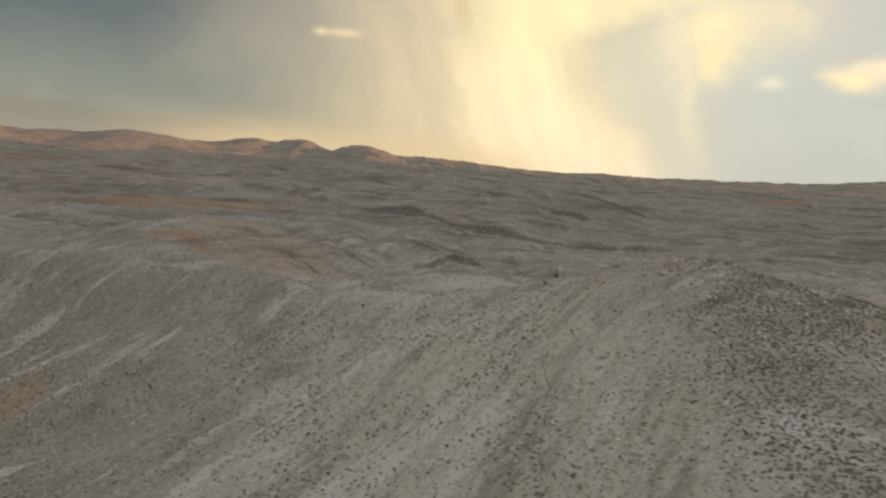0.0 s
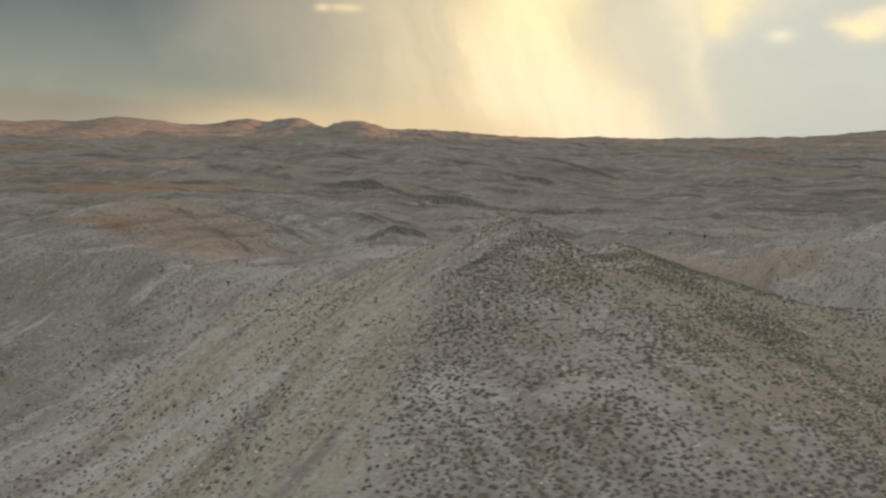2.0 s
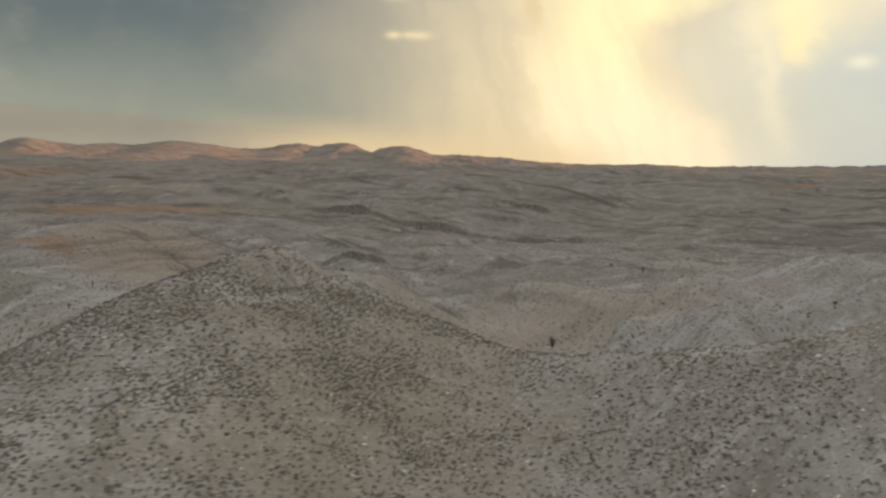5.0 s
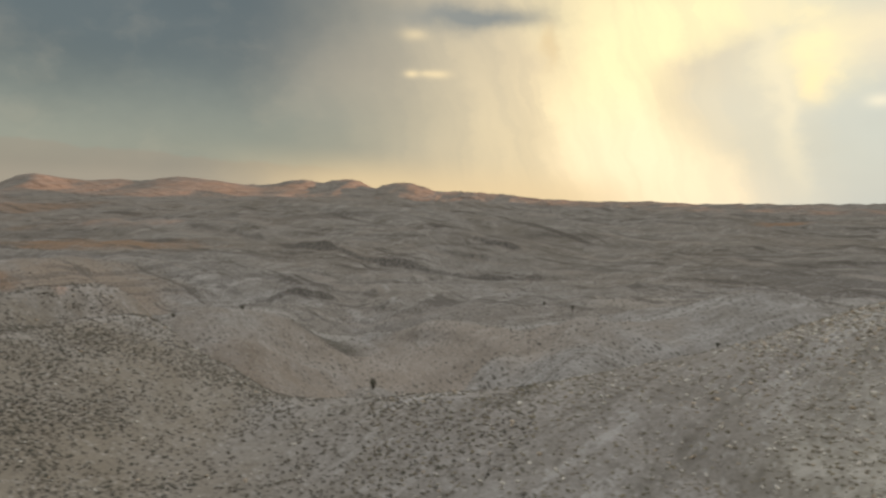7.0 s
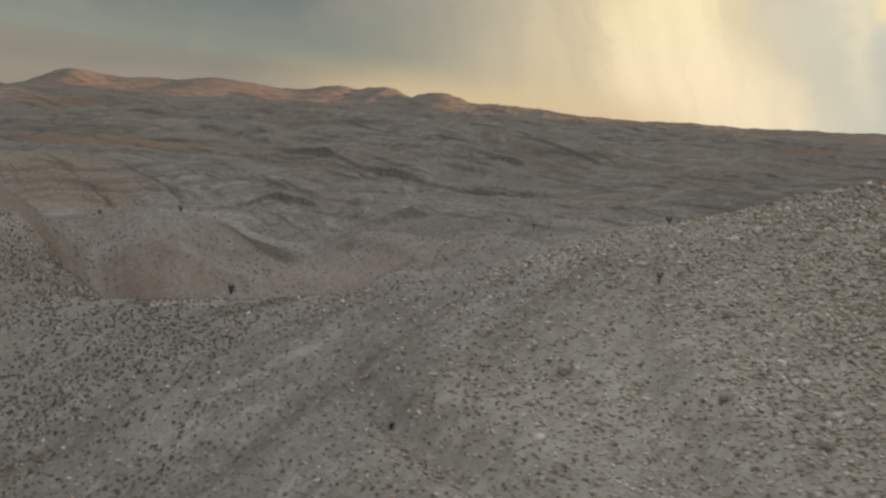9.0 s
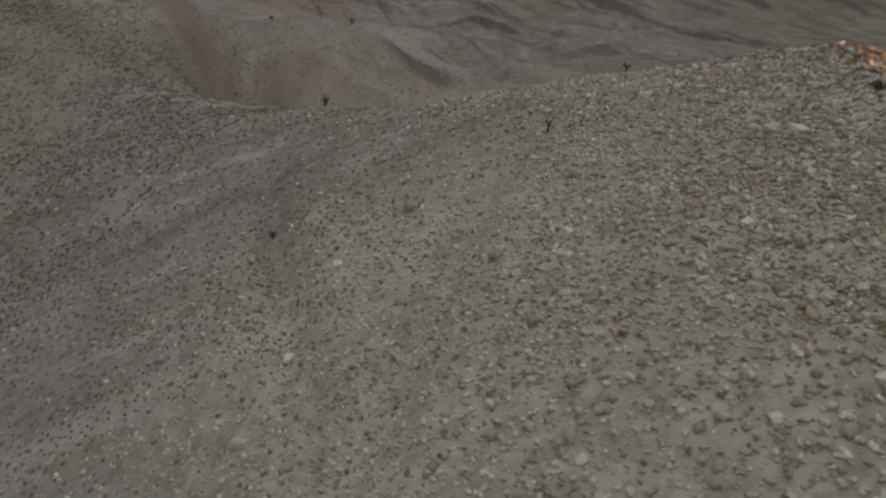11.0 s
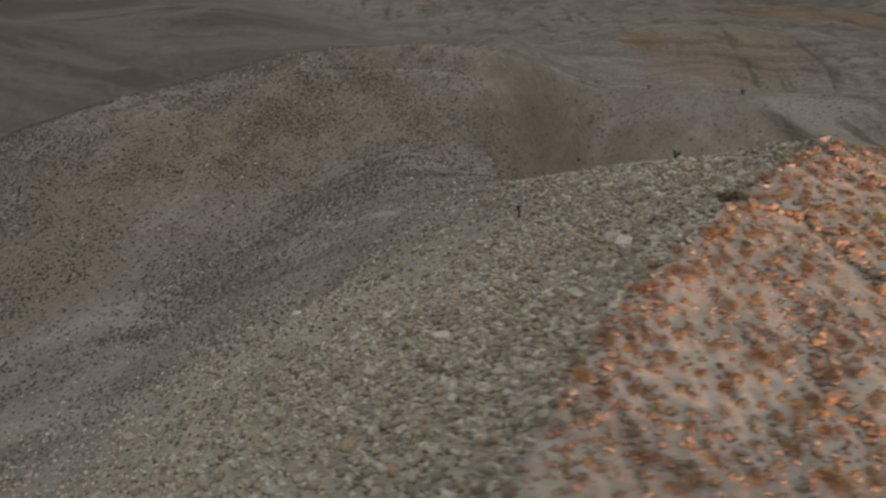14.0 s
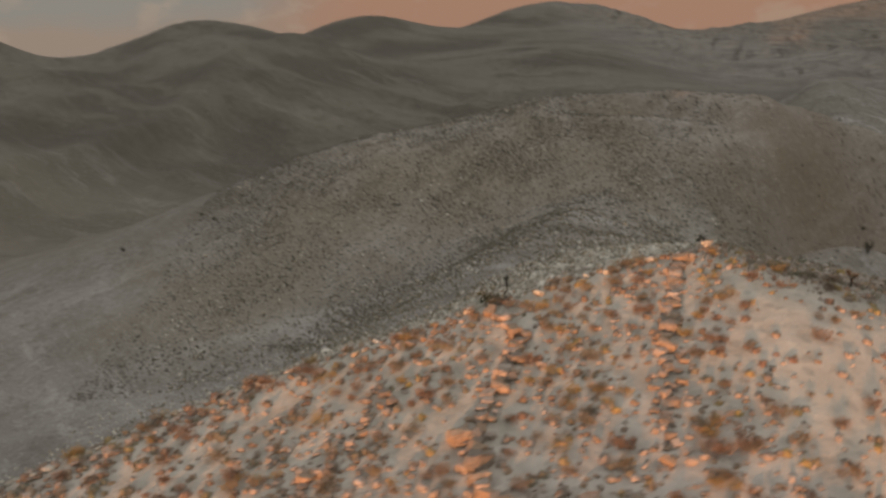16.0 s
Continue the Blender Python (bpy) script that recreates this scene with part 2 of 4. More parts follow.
    col = n.mix(n.math("MULTIPLY", n.ramp(bald, 0.52, 0.62, 0, 0.65), n.math("MULTIPLY", n.math("MULTIPLY", ridge, n.ramp(edge, 112, 84)), n.ramp(sep.outputs[1], 190, 150))), col, (0.5, 0.465, 0.425))

    # ochre clay, brown slopes, pale ash and painted sunlight, each with its own ragged edge
    def soil_or_sun_patch(x, y, rx, ry, edge):
        d = n.vec("SUBTRACT", pos, (x, y, 0))
        d = n.vec("MULTIPLY", d, (1 / rx, 1 / ry, 0))
        d = n.math("ADD", n.vec("LENGTH", d), n.math("MULTIPLY", n.math("SUBTRACT", mid, 0.5), 1.3))
        return n.ramp(d, 1.25, 1.25 - edge)

    col = n.mix(n.math("MULTIPLY", soil_or_sun_patch(88, 100, 46, 74, 1.3), 0.84), col, (0.296, 0.25, 0.185))
    ochre = n.math("MULTIPLY", soil_or_sun_patch(76, 200, 46, 62, 1.3), n.ramp(fine, 0.25, 0.6, 0.5, 0.8))
    col = n.mix(ochre, col, (0.29, 0.228, 0.17))
    col = n.mix(n.math("MULTIPLY", soil_or_sun_patch(125, 262, 72, 46, 0.9), 0.6), col, (0.37, 0.305, 0.24))
    col = n.mix(n.math("MULTIPLY", soil_or_sun_patch(48, 338, 56, 50, 0.7), 0.75), col, (0.43, 0.395, 0.345))
    col = n.mix(n.math("MULTIPLY", soil_or_sun_patch(105, 372, 90, 55, 0.9), 0.45), col, (0.2, 0.172, 0.14))
    col = n.mix(n.math("MULTIPLY", soil_or_sun_patch(-92, 400, 52, 58, 0.9), 0.8), col, (0.36, 0.285, 0.215))
    # orange here is low sunlight on the hillside, put into the soil colour
    col = n.mix(n.math("MULTIPLY", soil_or_sun_patch(-225, 625, 95, 62, 0.8), 0.85), col, (0.37, 0.24, 0.15))
    # orange spots below are painted sunlight, beside one rust and one pale soil
    for x, y, rx, ry, k, tint in ((-128, 370, 22, 13, 0.75, (0.31, 0.2, 0.125)), (-112, 199, 9, 13, 0.7, (0.3, 0.2, 0.13)), (465, 1015, 34, 30, 0.8, (0.4, 0.24, 0.14)), (-780, 1330, 120, 90, 0.7, (0.37, 0.235, 0.15)), (-430, 800, 80, 50, 0.5, (0.34, 0.23, 0.15)), (200, 398, 30, 22, 0.6, (0.42, 0.37, 0.31))):
        col = n.mix(n.math("MULTIPLY", soil_or_sun_patch(x, y, rx, ry, 0.8), k), col, tint)
    # crest gravel, made paler and pinker in the colour for the low sun
    col = n.mix(n.math("MULTIPLY", soil_or_sun_patch(228, 99, 12, 17, 0.7), 0.8), col, n.mix(n.ramp(fine, 0.35, 0.62), (0.5, 0.43, 0.375), (0.66, 0.58, 0.51)))
    # bare sand, its colour brightened where the sun should strike more directly
    col = n.mix(n.math("MULTIPLY", soil_or_sun_patch(226, 115.5, 9, 5, 0.8), 0.9), col, (0.7, 0.6, 0.5))
    col = n.mix(n.math("MULTIPLY", soil_or_sun_patch(120, 57, 26, 26, 1.0), 0.8), col, (0.285, 0.25, 0.195))
    # pale spines of bare gravel under the crest and on the west flank
    drift = n.vec("SCALE", n.vec("SUBTRACT", n.noise(plan, 0.06, 4, 0.6, out=1), (0.5, 0.5, 0.5)), 11.0)
    for x, y, rx, ry, turn in ((132, 72, 26, 2.0, 104), (172, 72, 34, 2.2, 43), (112, 150, 14, 3, 60), (-92, 215, 20, 2.5, 62), (-40, 172, 44, 2.2, 66), (0, 130, 24, 2.0, 52)):
        d = n.node("ShaderNodeVectorRotate", 0, {"Vector": n.vec("SUBTRACT", n.vec("ADD", pos, drift), (x, y, 0)), "Angle": radians(-turn)}, rotation_type="Z_AXIS")
        d = n.math("ADD", n.vec("LENGTH", n.vec("MULTIPLY", d, (1 / rx, 1 / ry, 0))), n.math("MULTIPLY", n.math("SUBTRACT", mid, 0.5), 1.2))
        col = n.mix(n.math("MULTIPLY", n.ramp(d, 1.3, 0.1), 0.5), col, (0.47, 0.44, 0.39))
    col = n.mix(n.math("MULTIPLY", soil_or_sun_patch(76, 282, 15, 16, 0.8), 0.75), col, (0.15, 0.135, 0.108))
    # low scrub, too small and far to stand alone
    cells = n.node("ShaderNodeTexVoronoi", 0, {"Vector": n.vec("ADD", plan, n.vec("SCALE", n.noise(plan, 0.4, 2, 0.5, out=1), 2.0)), "Scale": 0.5, "Randomness": 1.0})
    scrub = n.ramp(cells, 0.34, 0.2)
    patch = n.ramp(n.noise(plan, 0.025, 4, 0.6), 0.38, 0.6)
    far = n.ramp(n.vec("LENGTH", n.vec("MULTIPLY", n.vec("SUBTRACT", pos, (110, 95, 0)), (0.0065, 0.0105, 0))), 0.85, 1.15)
    col = n.mix(n.math("MULTIPLY", n.math("MULTIPLY", scrub, far), n.math("MULTIPLY_ADD", patch, 0.5, 0.2)), col, (0.085, 0.078, 0.056))
    # beds of rock: dark bands on the far slopes, following the height
    bed = n.math("ADD", n.math("MULTIPLY", sep.outputs[2], 0.3), n.math("MULTIPLY", big, 8.0))
    wave = n.noise(n.node("ShaderNodeCombineXYZ", 0, {"Z": bed, "X": n.math("MULTIPLY", sep.outputs[0], 0.004)}), 1.0, 4, 0.65)
    beds = n.math("MULTIPLY", n.ramp(wave, 0.5, 0.62), n.ramp(sep.outputs[1], 240, 420, 0, 0.45))
    col = n.mix(beds, col, (0.13, 0.115, 0.1))
    turned = n.node("ShaderNodeVectorRotate", 0, {"Vector": plan, "Angle": radians(112)}, rotation_type="Z_AXIS")
    strata = n.noise(n.vec("ADD", n.vec("MULTIPLY", turned, (1.0, 0.1, 0)), n.vec("SCALE", n.noise(plan, 0.012, 3, 0.5, out=1), 22.0)), 0.075, 5, 0.62)
    distant = n.ramp(sep.outputs[1], 290, 430)
    col = n.mix(n.math("MULTIPLY", n.ramp(strata, 0.55, 0.63, 0, 0.85), distant), col, (0.15, 0.132, 0.112))
    col = n.mix(n.math("MULTIPLY", n.ramp(strata, 0.45, 0.36, 0, 0.5), distant), col, (0.4, 0.35, 0.3))
    # slope under the crest painted paler, to lift its brightness against the far land
    col = n.mix(n.math("MULTIPLY", soil_or_sun_patch(209, 88, 37, 34, 0.9), 0.75), col, n.mix(n.ramp(fine, 0.35, 0.65), (0.42, 0.385, 0.31), (0.6, 0.555, 0.46)))
    # ground colour darkened towards the distance, from y 230 to 700
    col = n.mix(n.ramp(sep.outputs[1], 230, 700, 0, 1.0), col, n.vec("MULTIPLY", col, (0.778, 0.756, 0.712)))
    # far north-west hills tinted warm in the colour, where low sun is missing
    sun_russet = n.math("MULTIPLY", n.ramp(sep.outputs[0], 150, -500), n.ramp(sep.outputs[1], 600, 1200))
    col = n.mix(n.math("MULTIPLY", sun_russet, n.ramp(n.noise(plan, 0.014, 5, 0.6), 0.4, 0.62, 0.0, 0.3)), col, (0.235, 0.188, 0.143))
    # western valley: ground darkened in the colour, in place of shade
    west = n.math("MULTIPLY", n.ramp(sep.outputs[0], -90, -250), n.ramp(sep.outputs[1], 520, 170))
    dimmed_earth = n.mix(n.ramp(n.noise(plan, 0.007, 2, 0.5), 0.4, 0.62), (0.12, 0.106, 0.086), (0.205, 0.185, 0.15))
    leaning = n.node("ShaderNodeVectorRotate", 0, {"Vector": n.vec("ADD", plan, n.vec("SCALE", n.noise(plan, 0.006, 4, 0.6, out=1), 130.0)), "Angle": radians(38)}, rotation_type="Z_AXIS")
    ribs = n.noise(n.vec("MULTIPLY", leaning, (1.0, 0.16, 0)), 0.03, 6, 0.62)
    dimmed_earth = n.mix(n.ramp(ribs, 0.52, 0.64, 0, 0.45), dimmed_earth, (0.26, 0.236, 0.19))
    dimmed_earth = n.mix(n.ramp(ribs, 0.47, 0.38, 0, 0.4), dimmed_earth, (0.09, 0.08, 0.064))
    dimmed_earth = n.mix(n.ramp(n.noise(plan, 0.11, 4, 0.7), 0.5, 0.66, 0, 0.45), dimmed_earth, (0.085, 0.078, 0.06))
    col = n.mix(n.math("MULTIPLY", west, 0.85), col, dimmed_earth)
    low = n.math("MULTIPLY", n.math("MULTIPLY", n.ramp(sep.outputs[0], 128, 50), n.ramp(sep.outputs[0], -240, -90)), n.ramp(sep.outputs[1], 78, 38))
    col = n.mix(n.math("MULTIPLY", low, 0.72), col, n.mix(n.ramp(n.noise(plan, 0.018, 2, 0.5), 0.4, 0.6), (0.165, 0.143, 0.112), (0.22, 0.192, 0.152)))
    # bare rock shows where the ground is steep
    face = n.tree.nodes.new("ShaderNodeSeparateXYZ")
    n.put(face.inputs[0], n.node("ShaderNodeNewGeometry", "Normal"))
    steep = n.math("MULTIPLY", n.ramp(face.outputs[2], 0.9, 0.74), n.ramp(sep.outputs[1], 240, 340, 0, 0.75))
    col = n.mix(steep, col, n.mix(n.ramp(fine, 0.4, 0.6), (0.085, 0.076, 0.066), (0.18, 0.16, 0.136)))
    # coarse gravel and crust, from hand-size to a pace across
    crust = n.noise(n.vec("ADD", plan, (11, 5, 0)), 1.5, 5, 0.72)
    col = n.mix(n.ramp(crust, 0.5, 0.66, 0, 0.4), col, n.vec("MULTIPLY", col, (0.62, 0.6, 0.58)))
    col = n.mix(n.ramp(crust, 0.44, 0.3, 0, 0.38), col, n.vec("SCALE", col, 1.32))
    pebble = n.node("ShaderNodeTexVoronoi", 1, {"Vector": plan, "Scale": 2.6})
    tone = n.node("ShaderNodeSeparateColor", 0, {"Color": pebble})
    col = n.mix(n.ramp(tone, 0.9, 0.97, 0, 0.3), col, (0.56, 0.53, 0.48))
    col = n.mix(n.ramp(tone, 0.12, 0.05, 0, 0.25), col, (0.16, 0.14, 0.115))
    relief = n.math("ADD", n.math("MULTIPLY", fine, 0.6), n.math("MULTIPLY", grit, 0.25))
    finish(n, col, 0.95, relief, 0.7, 0.4, 0.1)
    return m


SOIL = desert_soil()


def scrub_leaf(name, dry, green, gold, dust):
    """Small desert leaves: colour drifts from bush to bush and from leaf to leaf."""
    m, n = material(name)
    pos = n.node("ShaderNodeTexCoord", "Object")
    place = n.node("ShaderNodeNewGeometry", "Position")
    kind = n.noise(place, 0.55, 2, 0.5)
    leaf = n.node("ShaderNodeNewGeometry", "Random Per Island")
    col = n.mix(n.ramp(kind, 0.42, 0.58), dry, green)
    col = n.mix(n.ramp(n.noise(n.vec("ADD", place, (31, 7, 3)), 0.7, 1, 0.5), 0.53, 0.63), col, gold)
    col = n.mix(n.math("MULTIPLY", leaf, dust), col, (0.3, 0.26, 0.2))
    col = n.mix(n.ramp(n.noise(pos, 9.0, 3, 0.6), 0.4, 0.7, 0, 0.4), col, n.vec("SCALE", col, 0.55))
    finish(n, col, 0.85, specular=0.1)
    return m


def weathered_rock(name, pale, middle, dark, rust):
    """Broken stone: every piece has its own tone; a few are rusty."""
    m, n = material(name)
    pos = n.node("ShaderNodeTexCoord", "Object")
    one = n.node("ShaderNodeNewGeometry", "Random Per Island")
    two = n.math("FRACT", n.math("MULTIPLY", one, 17.3))
    each = n.math("FRACT", n.math("ADD", two, n.node("ShaderNodeObjectInfo", "Random")))
    grain = n.noise(pos, 6.0, 6, 0.7)
    crack = n.node("ShaderNodeTexVoronoi", 0, {"Vector": pos, "Scale": 2.6}, feature="DISTANCE_TO_EDGE")
    col = n.mix(n.ramp(each, 0.15, 0.55, smooth=False), dark, middle)
    col = n.mix(n.ramp(each, 0.6, 0.95, smooth=False), col, pale)
    col = n.mix(n.ramp(one, 0.74, 0.9, 0, 0.8), col, rust)
    col = n.mix(n.ramp(grain, 0.48, 0.7, 0, 0.5), col, dark)
    col = n.mix(n.ramp(crack, 0.05, 0.0, 0, 0.5), col, (0.08, 0.07, 0.06))
    relief = n.math("ADD", grain, n.ramp(crack, 0.0, 0.08, 0, 0.6))
    finish(n, col, 0.9, relief, 0.7, 0.06, 0.15)
    return m


def bark(name):
    m, n = material(name)
    pos = n.node("ShaderNodeTexCoord", "Object")
    grain = n.noise(n.vec("MULTIPLY", pos, (9, 9, 2)), 3.0, 5, 0.65)
    finish(n, n.mix(n.ramp(grain, 0.35, 0.7), (0.05, 0.042, 0.034), (0.16, 0.135, 0.11)), 0.95, grain, 0.8, 0.03, 0.1)
    return m


SCRUB = scrub_leaf("scrub_leaves", (0.235, 0.2, 0.145), (0.195, 0.18, 0.125), (0.3, 0.25, 0.15), 0.6)
BRUSH = scrub_leaf("brush_leaves", (0.128, 0.112, 0.09), (0.108, 0.102, 0.08), (0.15, 0.13, 0.098), 0.38)
SHRUB_LEAF = scrub_leaf("shrub_leaves", (0.27, 0.175, 0.13), (0.22, 0.19, 0.135), (0.44, 0.32, 0.13), 0.5)
YUCCA_LEAF = scrub_leaf("yucca_leaves", (0.075, 0.07, 0.05), (0.06, 0.07, 0.038), (0.11, 0.1, 0.05), 0.25)
TWIG = bark("grey_twigs")
STONE = weathered_rock("grey_stone", (0.82, 0.76, 0.65), (0.65, 0.595, 0.495), (0.37, 0.33, 0.266), (0.58, 0.45, 0.31))
LEDGE = weathered_rock("tan_sandstone", (0.6, 0.5, 0.42), (0.47, 0.38, 0.31), (0.31, 0.25, 0.2), (0.47, 0.32, 0.21))


# ---- the ground: one sheet of hills ----
# landforms: middle x, y, length, breadth, heading of the length (degrees), height
NEAR_HILLS = [
    (-3, 28, 17.8, 16.1, -75, 3.3),
    (204, 40, 21.5, 15.6, 0, 6.5),
    (58, 88, 51.9, 30.7, -68, 26.2),
    (193, 99, 21.8, 7.1, 3, -2.7),
    (251, 91, 27.4, 8.4, -68, -14.9),
    (133, 119, 16.6, 11.8, -41, 8.6),
    (67, 146, 12.1, 4.0, 89, -7.2),
    (54, 181, 37.6, 13.1, -77, 11.7),
    (79, 188, 37.6, 7.7, -48, -20.8),
    (162, 202, 40.5, 10.6, 87, 12.4),
    (144, 217, 17.6, 14.1, 4, 1.9),
]
MID_HILLS = [
    (-200, -63, 58.1, 57.6, -90, 11.9),
    (-142, -58, 269.4, 78.3, -27, -39.0),
    (350, -1, 32.3, 32.1, -90, -8.4),
    (330, 66, 222.7, 35.2, -20, 44.7),
    (-214, 154, 134.8, 64.7, 10, -25.9),
    (247, 228, 78.8, 42.0, 90, 34.4),
    (225, 222, 73.5, 22.3, 47, -29.2),
    (-103, 265, 85.5, 16.1, -21, 15.8),
    (59, 265, 45.1, 29.9, 37, 15.0),
    (-128, 375, 64.3, 42.3, 84, 20.8),
    (-65, 390, 75.4, 34.7, 45, -16.8),
    (41, 403, 154.2, 24.5, -73, -27.5),
    (21, 444, 143.9, 19.3, -77, 20.0),
]
FAR_HILLS = [
    (-587, 367, 257.6, 104.5, -0, -30.6),
    (11, 681, 187.4, 104.1, -5, -23.6),
    (89, 735, 126.2, 63.3, 40, 26.0),
    (-170, 823, 243.6, 148.5, 86, 26.1),
    (-82, 1287, 900.6, 341.9, -26, 25.5),
]
# the western ranges, and unseen eastern ones beyond the valley, added to block sun
RANGES_AND_SUN_BLOCKS = [
    (-512, -429, 171.7, 62.5, 43, 62.4),
    (-662, -183, 242.3, 115.5, 32, 68.1),
    (-1186, -104, 123.3, 123.0, 79, 71.4),
    (-1564, 297, 265.7, 95.5, 128, 59.3),
    (-1682, 823, 495.9, 219.5, -25, -60.2),
    (-430, -40, 130.0, 70.0, 20, 14.0),
    (-620, 180, 160.0, 80.0, 110, 16.0),
    (1073, -328, 125.0, 120.0, 100, 150.0),
    (1030, -82, 125.0, 120.0, 100, 112.0),
    (986, 140, 125.0, 120.0, 100, 80.0),
    # gap sunk through the added ranges so that the sun reaches the crest
    (1040, -238, 49.0, 150.0, 100, -165.0),
    (1110, -560, 125.0, 120.0, 100, 165.0),
    (1150, -800, 135.0, 120.0, 100, 150.0),
    (1190, -1040, 135.0, 120.0, 100, 145.0),
    (1230, -1280, 135.0, 120.0, 100, 155.0),
    (943, 410, 125.0, 120.0, 100, 95.0),
    (899, 656, 125.0, 120.0, 100, 95.0),
    (1038, 904, 150.0, 130.0, 100, 170.0),
    (1324, 1127, 110.0, 150.0, 100, 170.0),
]
# hills along the skyline: middle x, y, breadth, height
SKYLINE = [
    (-1352, 2042, 55, 27),
    (-1282, 2090, 55, 43),
    (-1170, 2161, 73, 29),
    (-1131, 2298, 79, 21),
    (-904, 2189, 98, 46),
    (-807, 2339, 88, 27),
    (-725, 2475, 61, 21),
    (-619, 2509, 61, 53),
    (-469, 2445, 55, 47),
    (-397, 2461, 55, 21),
    (-248, 2284, 55, 46),
    (-155, 2297, 55, 11),
    (3, 2210, 98, 25),
    (181, 2211, 98, 7),
    (372, 2196, 101, 7),
    (553, 2167, 74, 10),
    (664, 2244, 69, -12),
    (785, 2210, 69, 5),
    (951, 2152, 71, 4),
    (1070, 2101, 71, 10),
    (1164, 1983, 83, 30),
]
# low scarps: from x, y, to x, y, height, how steep, how far back the bench runs
SCARPS = [
    (-72, 652, 176, 553, 8.5, 3.4, 45.0),
    (-30, 702, 150, 640, 3.5, 3.2, 30.0),
    (190, 560, 330, 520, 3.0, 3.5, 36.0),
    (-150, 720, -20, 760, 3.0, 3.5, 30.0),
    (62, 320, 146, 266, 2.2, 3.0, 28.0),
    (1, 445, 28, 475, 6.0, 1.4, 16.0),
    (60, 720, 150, 690, 4.5, 2.5, 40.0),
    (-250, 590, -120, 560, 4.0, 8.0, 70.0),
]


# thin spurs and rills down the slopes, as the landforms
SPURS = [
    (-39, 193, 28.3, 3.5, 67, 6.6),
    (-85, 198, 21.7, 3.8, 67, 3.3),
    (-3, 140, 15.5, 2.6, 47, -2.5),
    (21, 136, 20.0, 3.0, 49, -3.7),
    (16, 127, 22.0, 1.0, 84, -0.2),
    (-18, 175, 20.2, 2.5, 57, -2.2),
    (-60, 190, 21.1, 3.0, 56, -0.2),
    (134, 214, 4.0, 31.5, -27, 11.7),
    (175, 92, 14.6, 1.3, -45, -2.7),
    (195, 87, 11.7, 1.4, -77, -2.6),
    (-30, 193, 9.8, 8.2, 56, -4.1),
    (102, 301, 59.8, 11.1, -25, 6.0),
    (43, 268, 19.3, 8.7, 31, -0.6),
    (76, 267, 13.6, 6.4, -28, 3.8),
]

# smaller folds and hollows between them
FOLDS = [
    (131, 588, 18.4, 11.8, 1, -10.7),
    (43, 102, 25.2, 8.3, 60, 3.7),
    (55, 98, 18.1, 11.1, -10, -3.0),
    (126, 241, 20.7, 9.7, 50, -7.0),
    (128, 199, 20.0, 10.5, -56, -9.5),
    (167, 242, 19.3, 6.7, -4, 6.7),
    (134, 244, 17.8, 9.6, -44, -1.7),
    (72, 189, 17.9, 9.9, -48, -2.3),
    (129, 211, 18.0, 9.7, -45, -2.6),
    (-47, 271, 18.9, 9.6, 45, 3.2),
    (25, 629, 18.0, 10.0, 90, -0.0),
]


def smooth(v, low, high):
    v = np.clip((v - low) / (high - low), 0, 1)
    return v * v * (3 - 2 * v)


def lattice(ix, iy, seed):
    h = (ix.astype(np.int64) * 374761393 + iy.astype(np.int64) * 668265263 + seed * 1274126177) & 0xFFFFFFFF
    h = ((h ^ (h >> 13)) * 1103515245) & 0xFFFFFFFF
    return ((h ^ (h >> 16)) & 0xFFFF) / 65535.0 * 2 - 1


def value_noise(x, y, seed=0):
    ix, iy = np.floor(x), np.floor(y)
    fx, fy = x - ix, y - iy
    fx, fy = fx ** 3 * (fx * (6 * fx - 15) + 10), fy ** 3 * (fy * (6 * fy - 15) + 10)
    a, b = lattice(ix, iy, seed), lattice(ix + 1, iy, seed)
    c, d = lattice(ix, iy + 1, seed), lattice(ix + 1, iy + 1, seed)
    return (a + (b - a) * fx) * (1 - fy) + (c + (d - c) * fx) * fy


def fbm(x, y, size, octaves=4, seed=0, ridged=False):
    total, amp, norm = 0.0, 1.0, 0.0
    for k in range(octaves):
        ca, sa = math.cos(0.6 * k + seed), math.sin(0.6 * k + seed)
        v = value_noise((x * ca - y * sa) / size + 17.3 * k, (x * sa + y * ca) / size - 9.1 * k, seed + k)
        total = total + amp * (1 - 2 * np.abs(v) if ridged else v)
        norm, amp, size = norm + amp, amp * 0.5, size / 2.03
    return total / norm


def hill(x, y, cx, cy, length, breadth, heading, height):
    c, s = math.cos(radians(heading)), math.sin(radians(heading))
    dx, dy = x - cx, y - cy
    return height * np.exp(-0.5 * (((c * dx + s * dy) / length) ** 2 + ((c * dy - s * dx) / breadth) ** 2))


# the straight gully down the ridge's west flank
GULLY = [(31, 200), (23.5, 179), (24, 158), (20, 125), (16, 105), (15, 88)]
# where the crest breaks off to the steep slope
CREST_EDGE = [(233, 74), (230.3, 84), (224.6, 91.7), (219.5, 101.8), (215.8, 112.5), (207, 117.5), (197, 119)]


def edge_distance(x, y, line):
    near = np.full(np.shape(x), 1e9)
    for (x0, y0), (x1, y1) in zip(line, line[1:]):
        dx, dy = x1 - x0, y1 - y0
        f = np.clip(((x - x0) * dx + (y - y0) * dy) / (dx * dx + dy * dy), 0, 1)
        near = np.minimum(near, np.hypot(x - x0 - f * dx, y - y0 - f * dy))
    return near


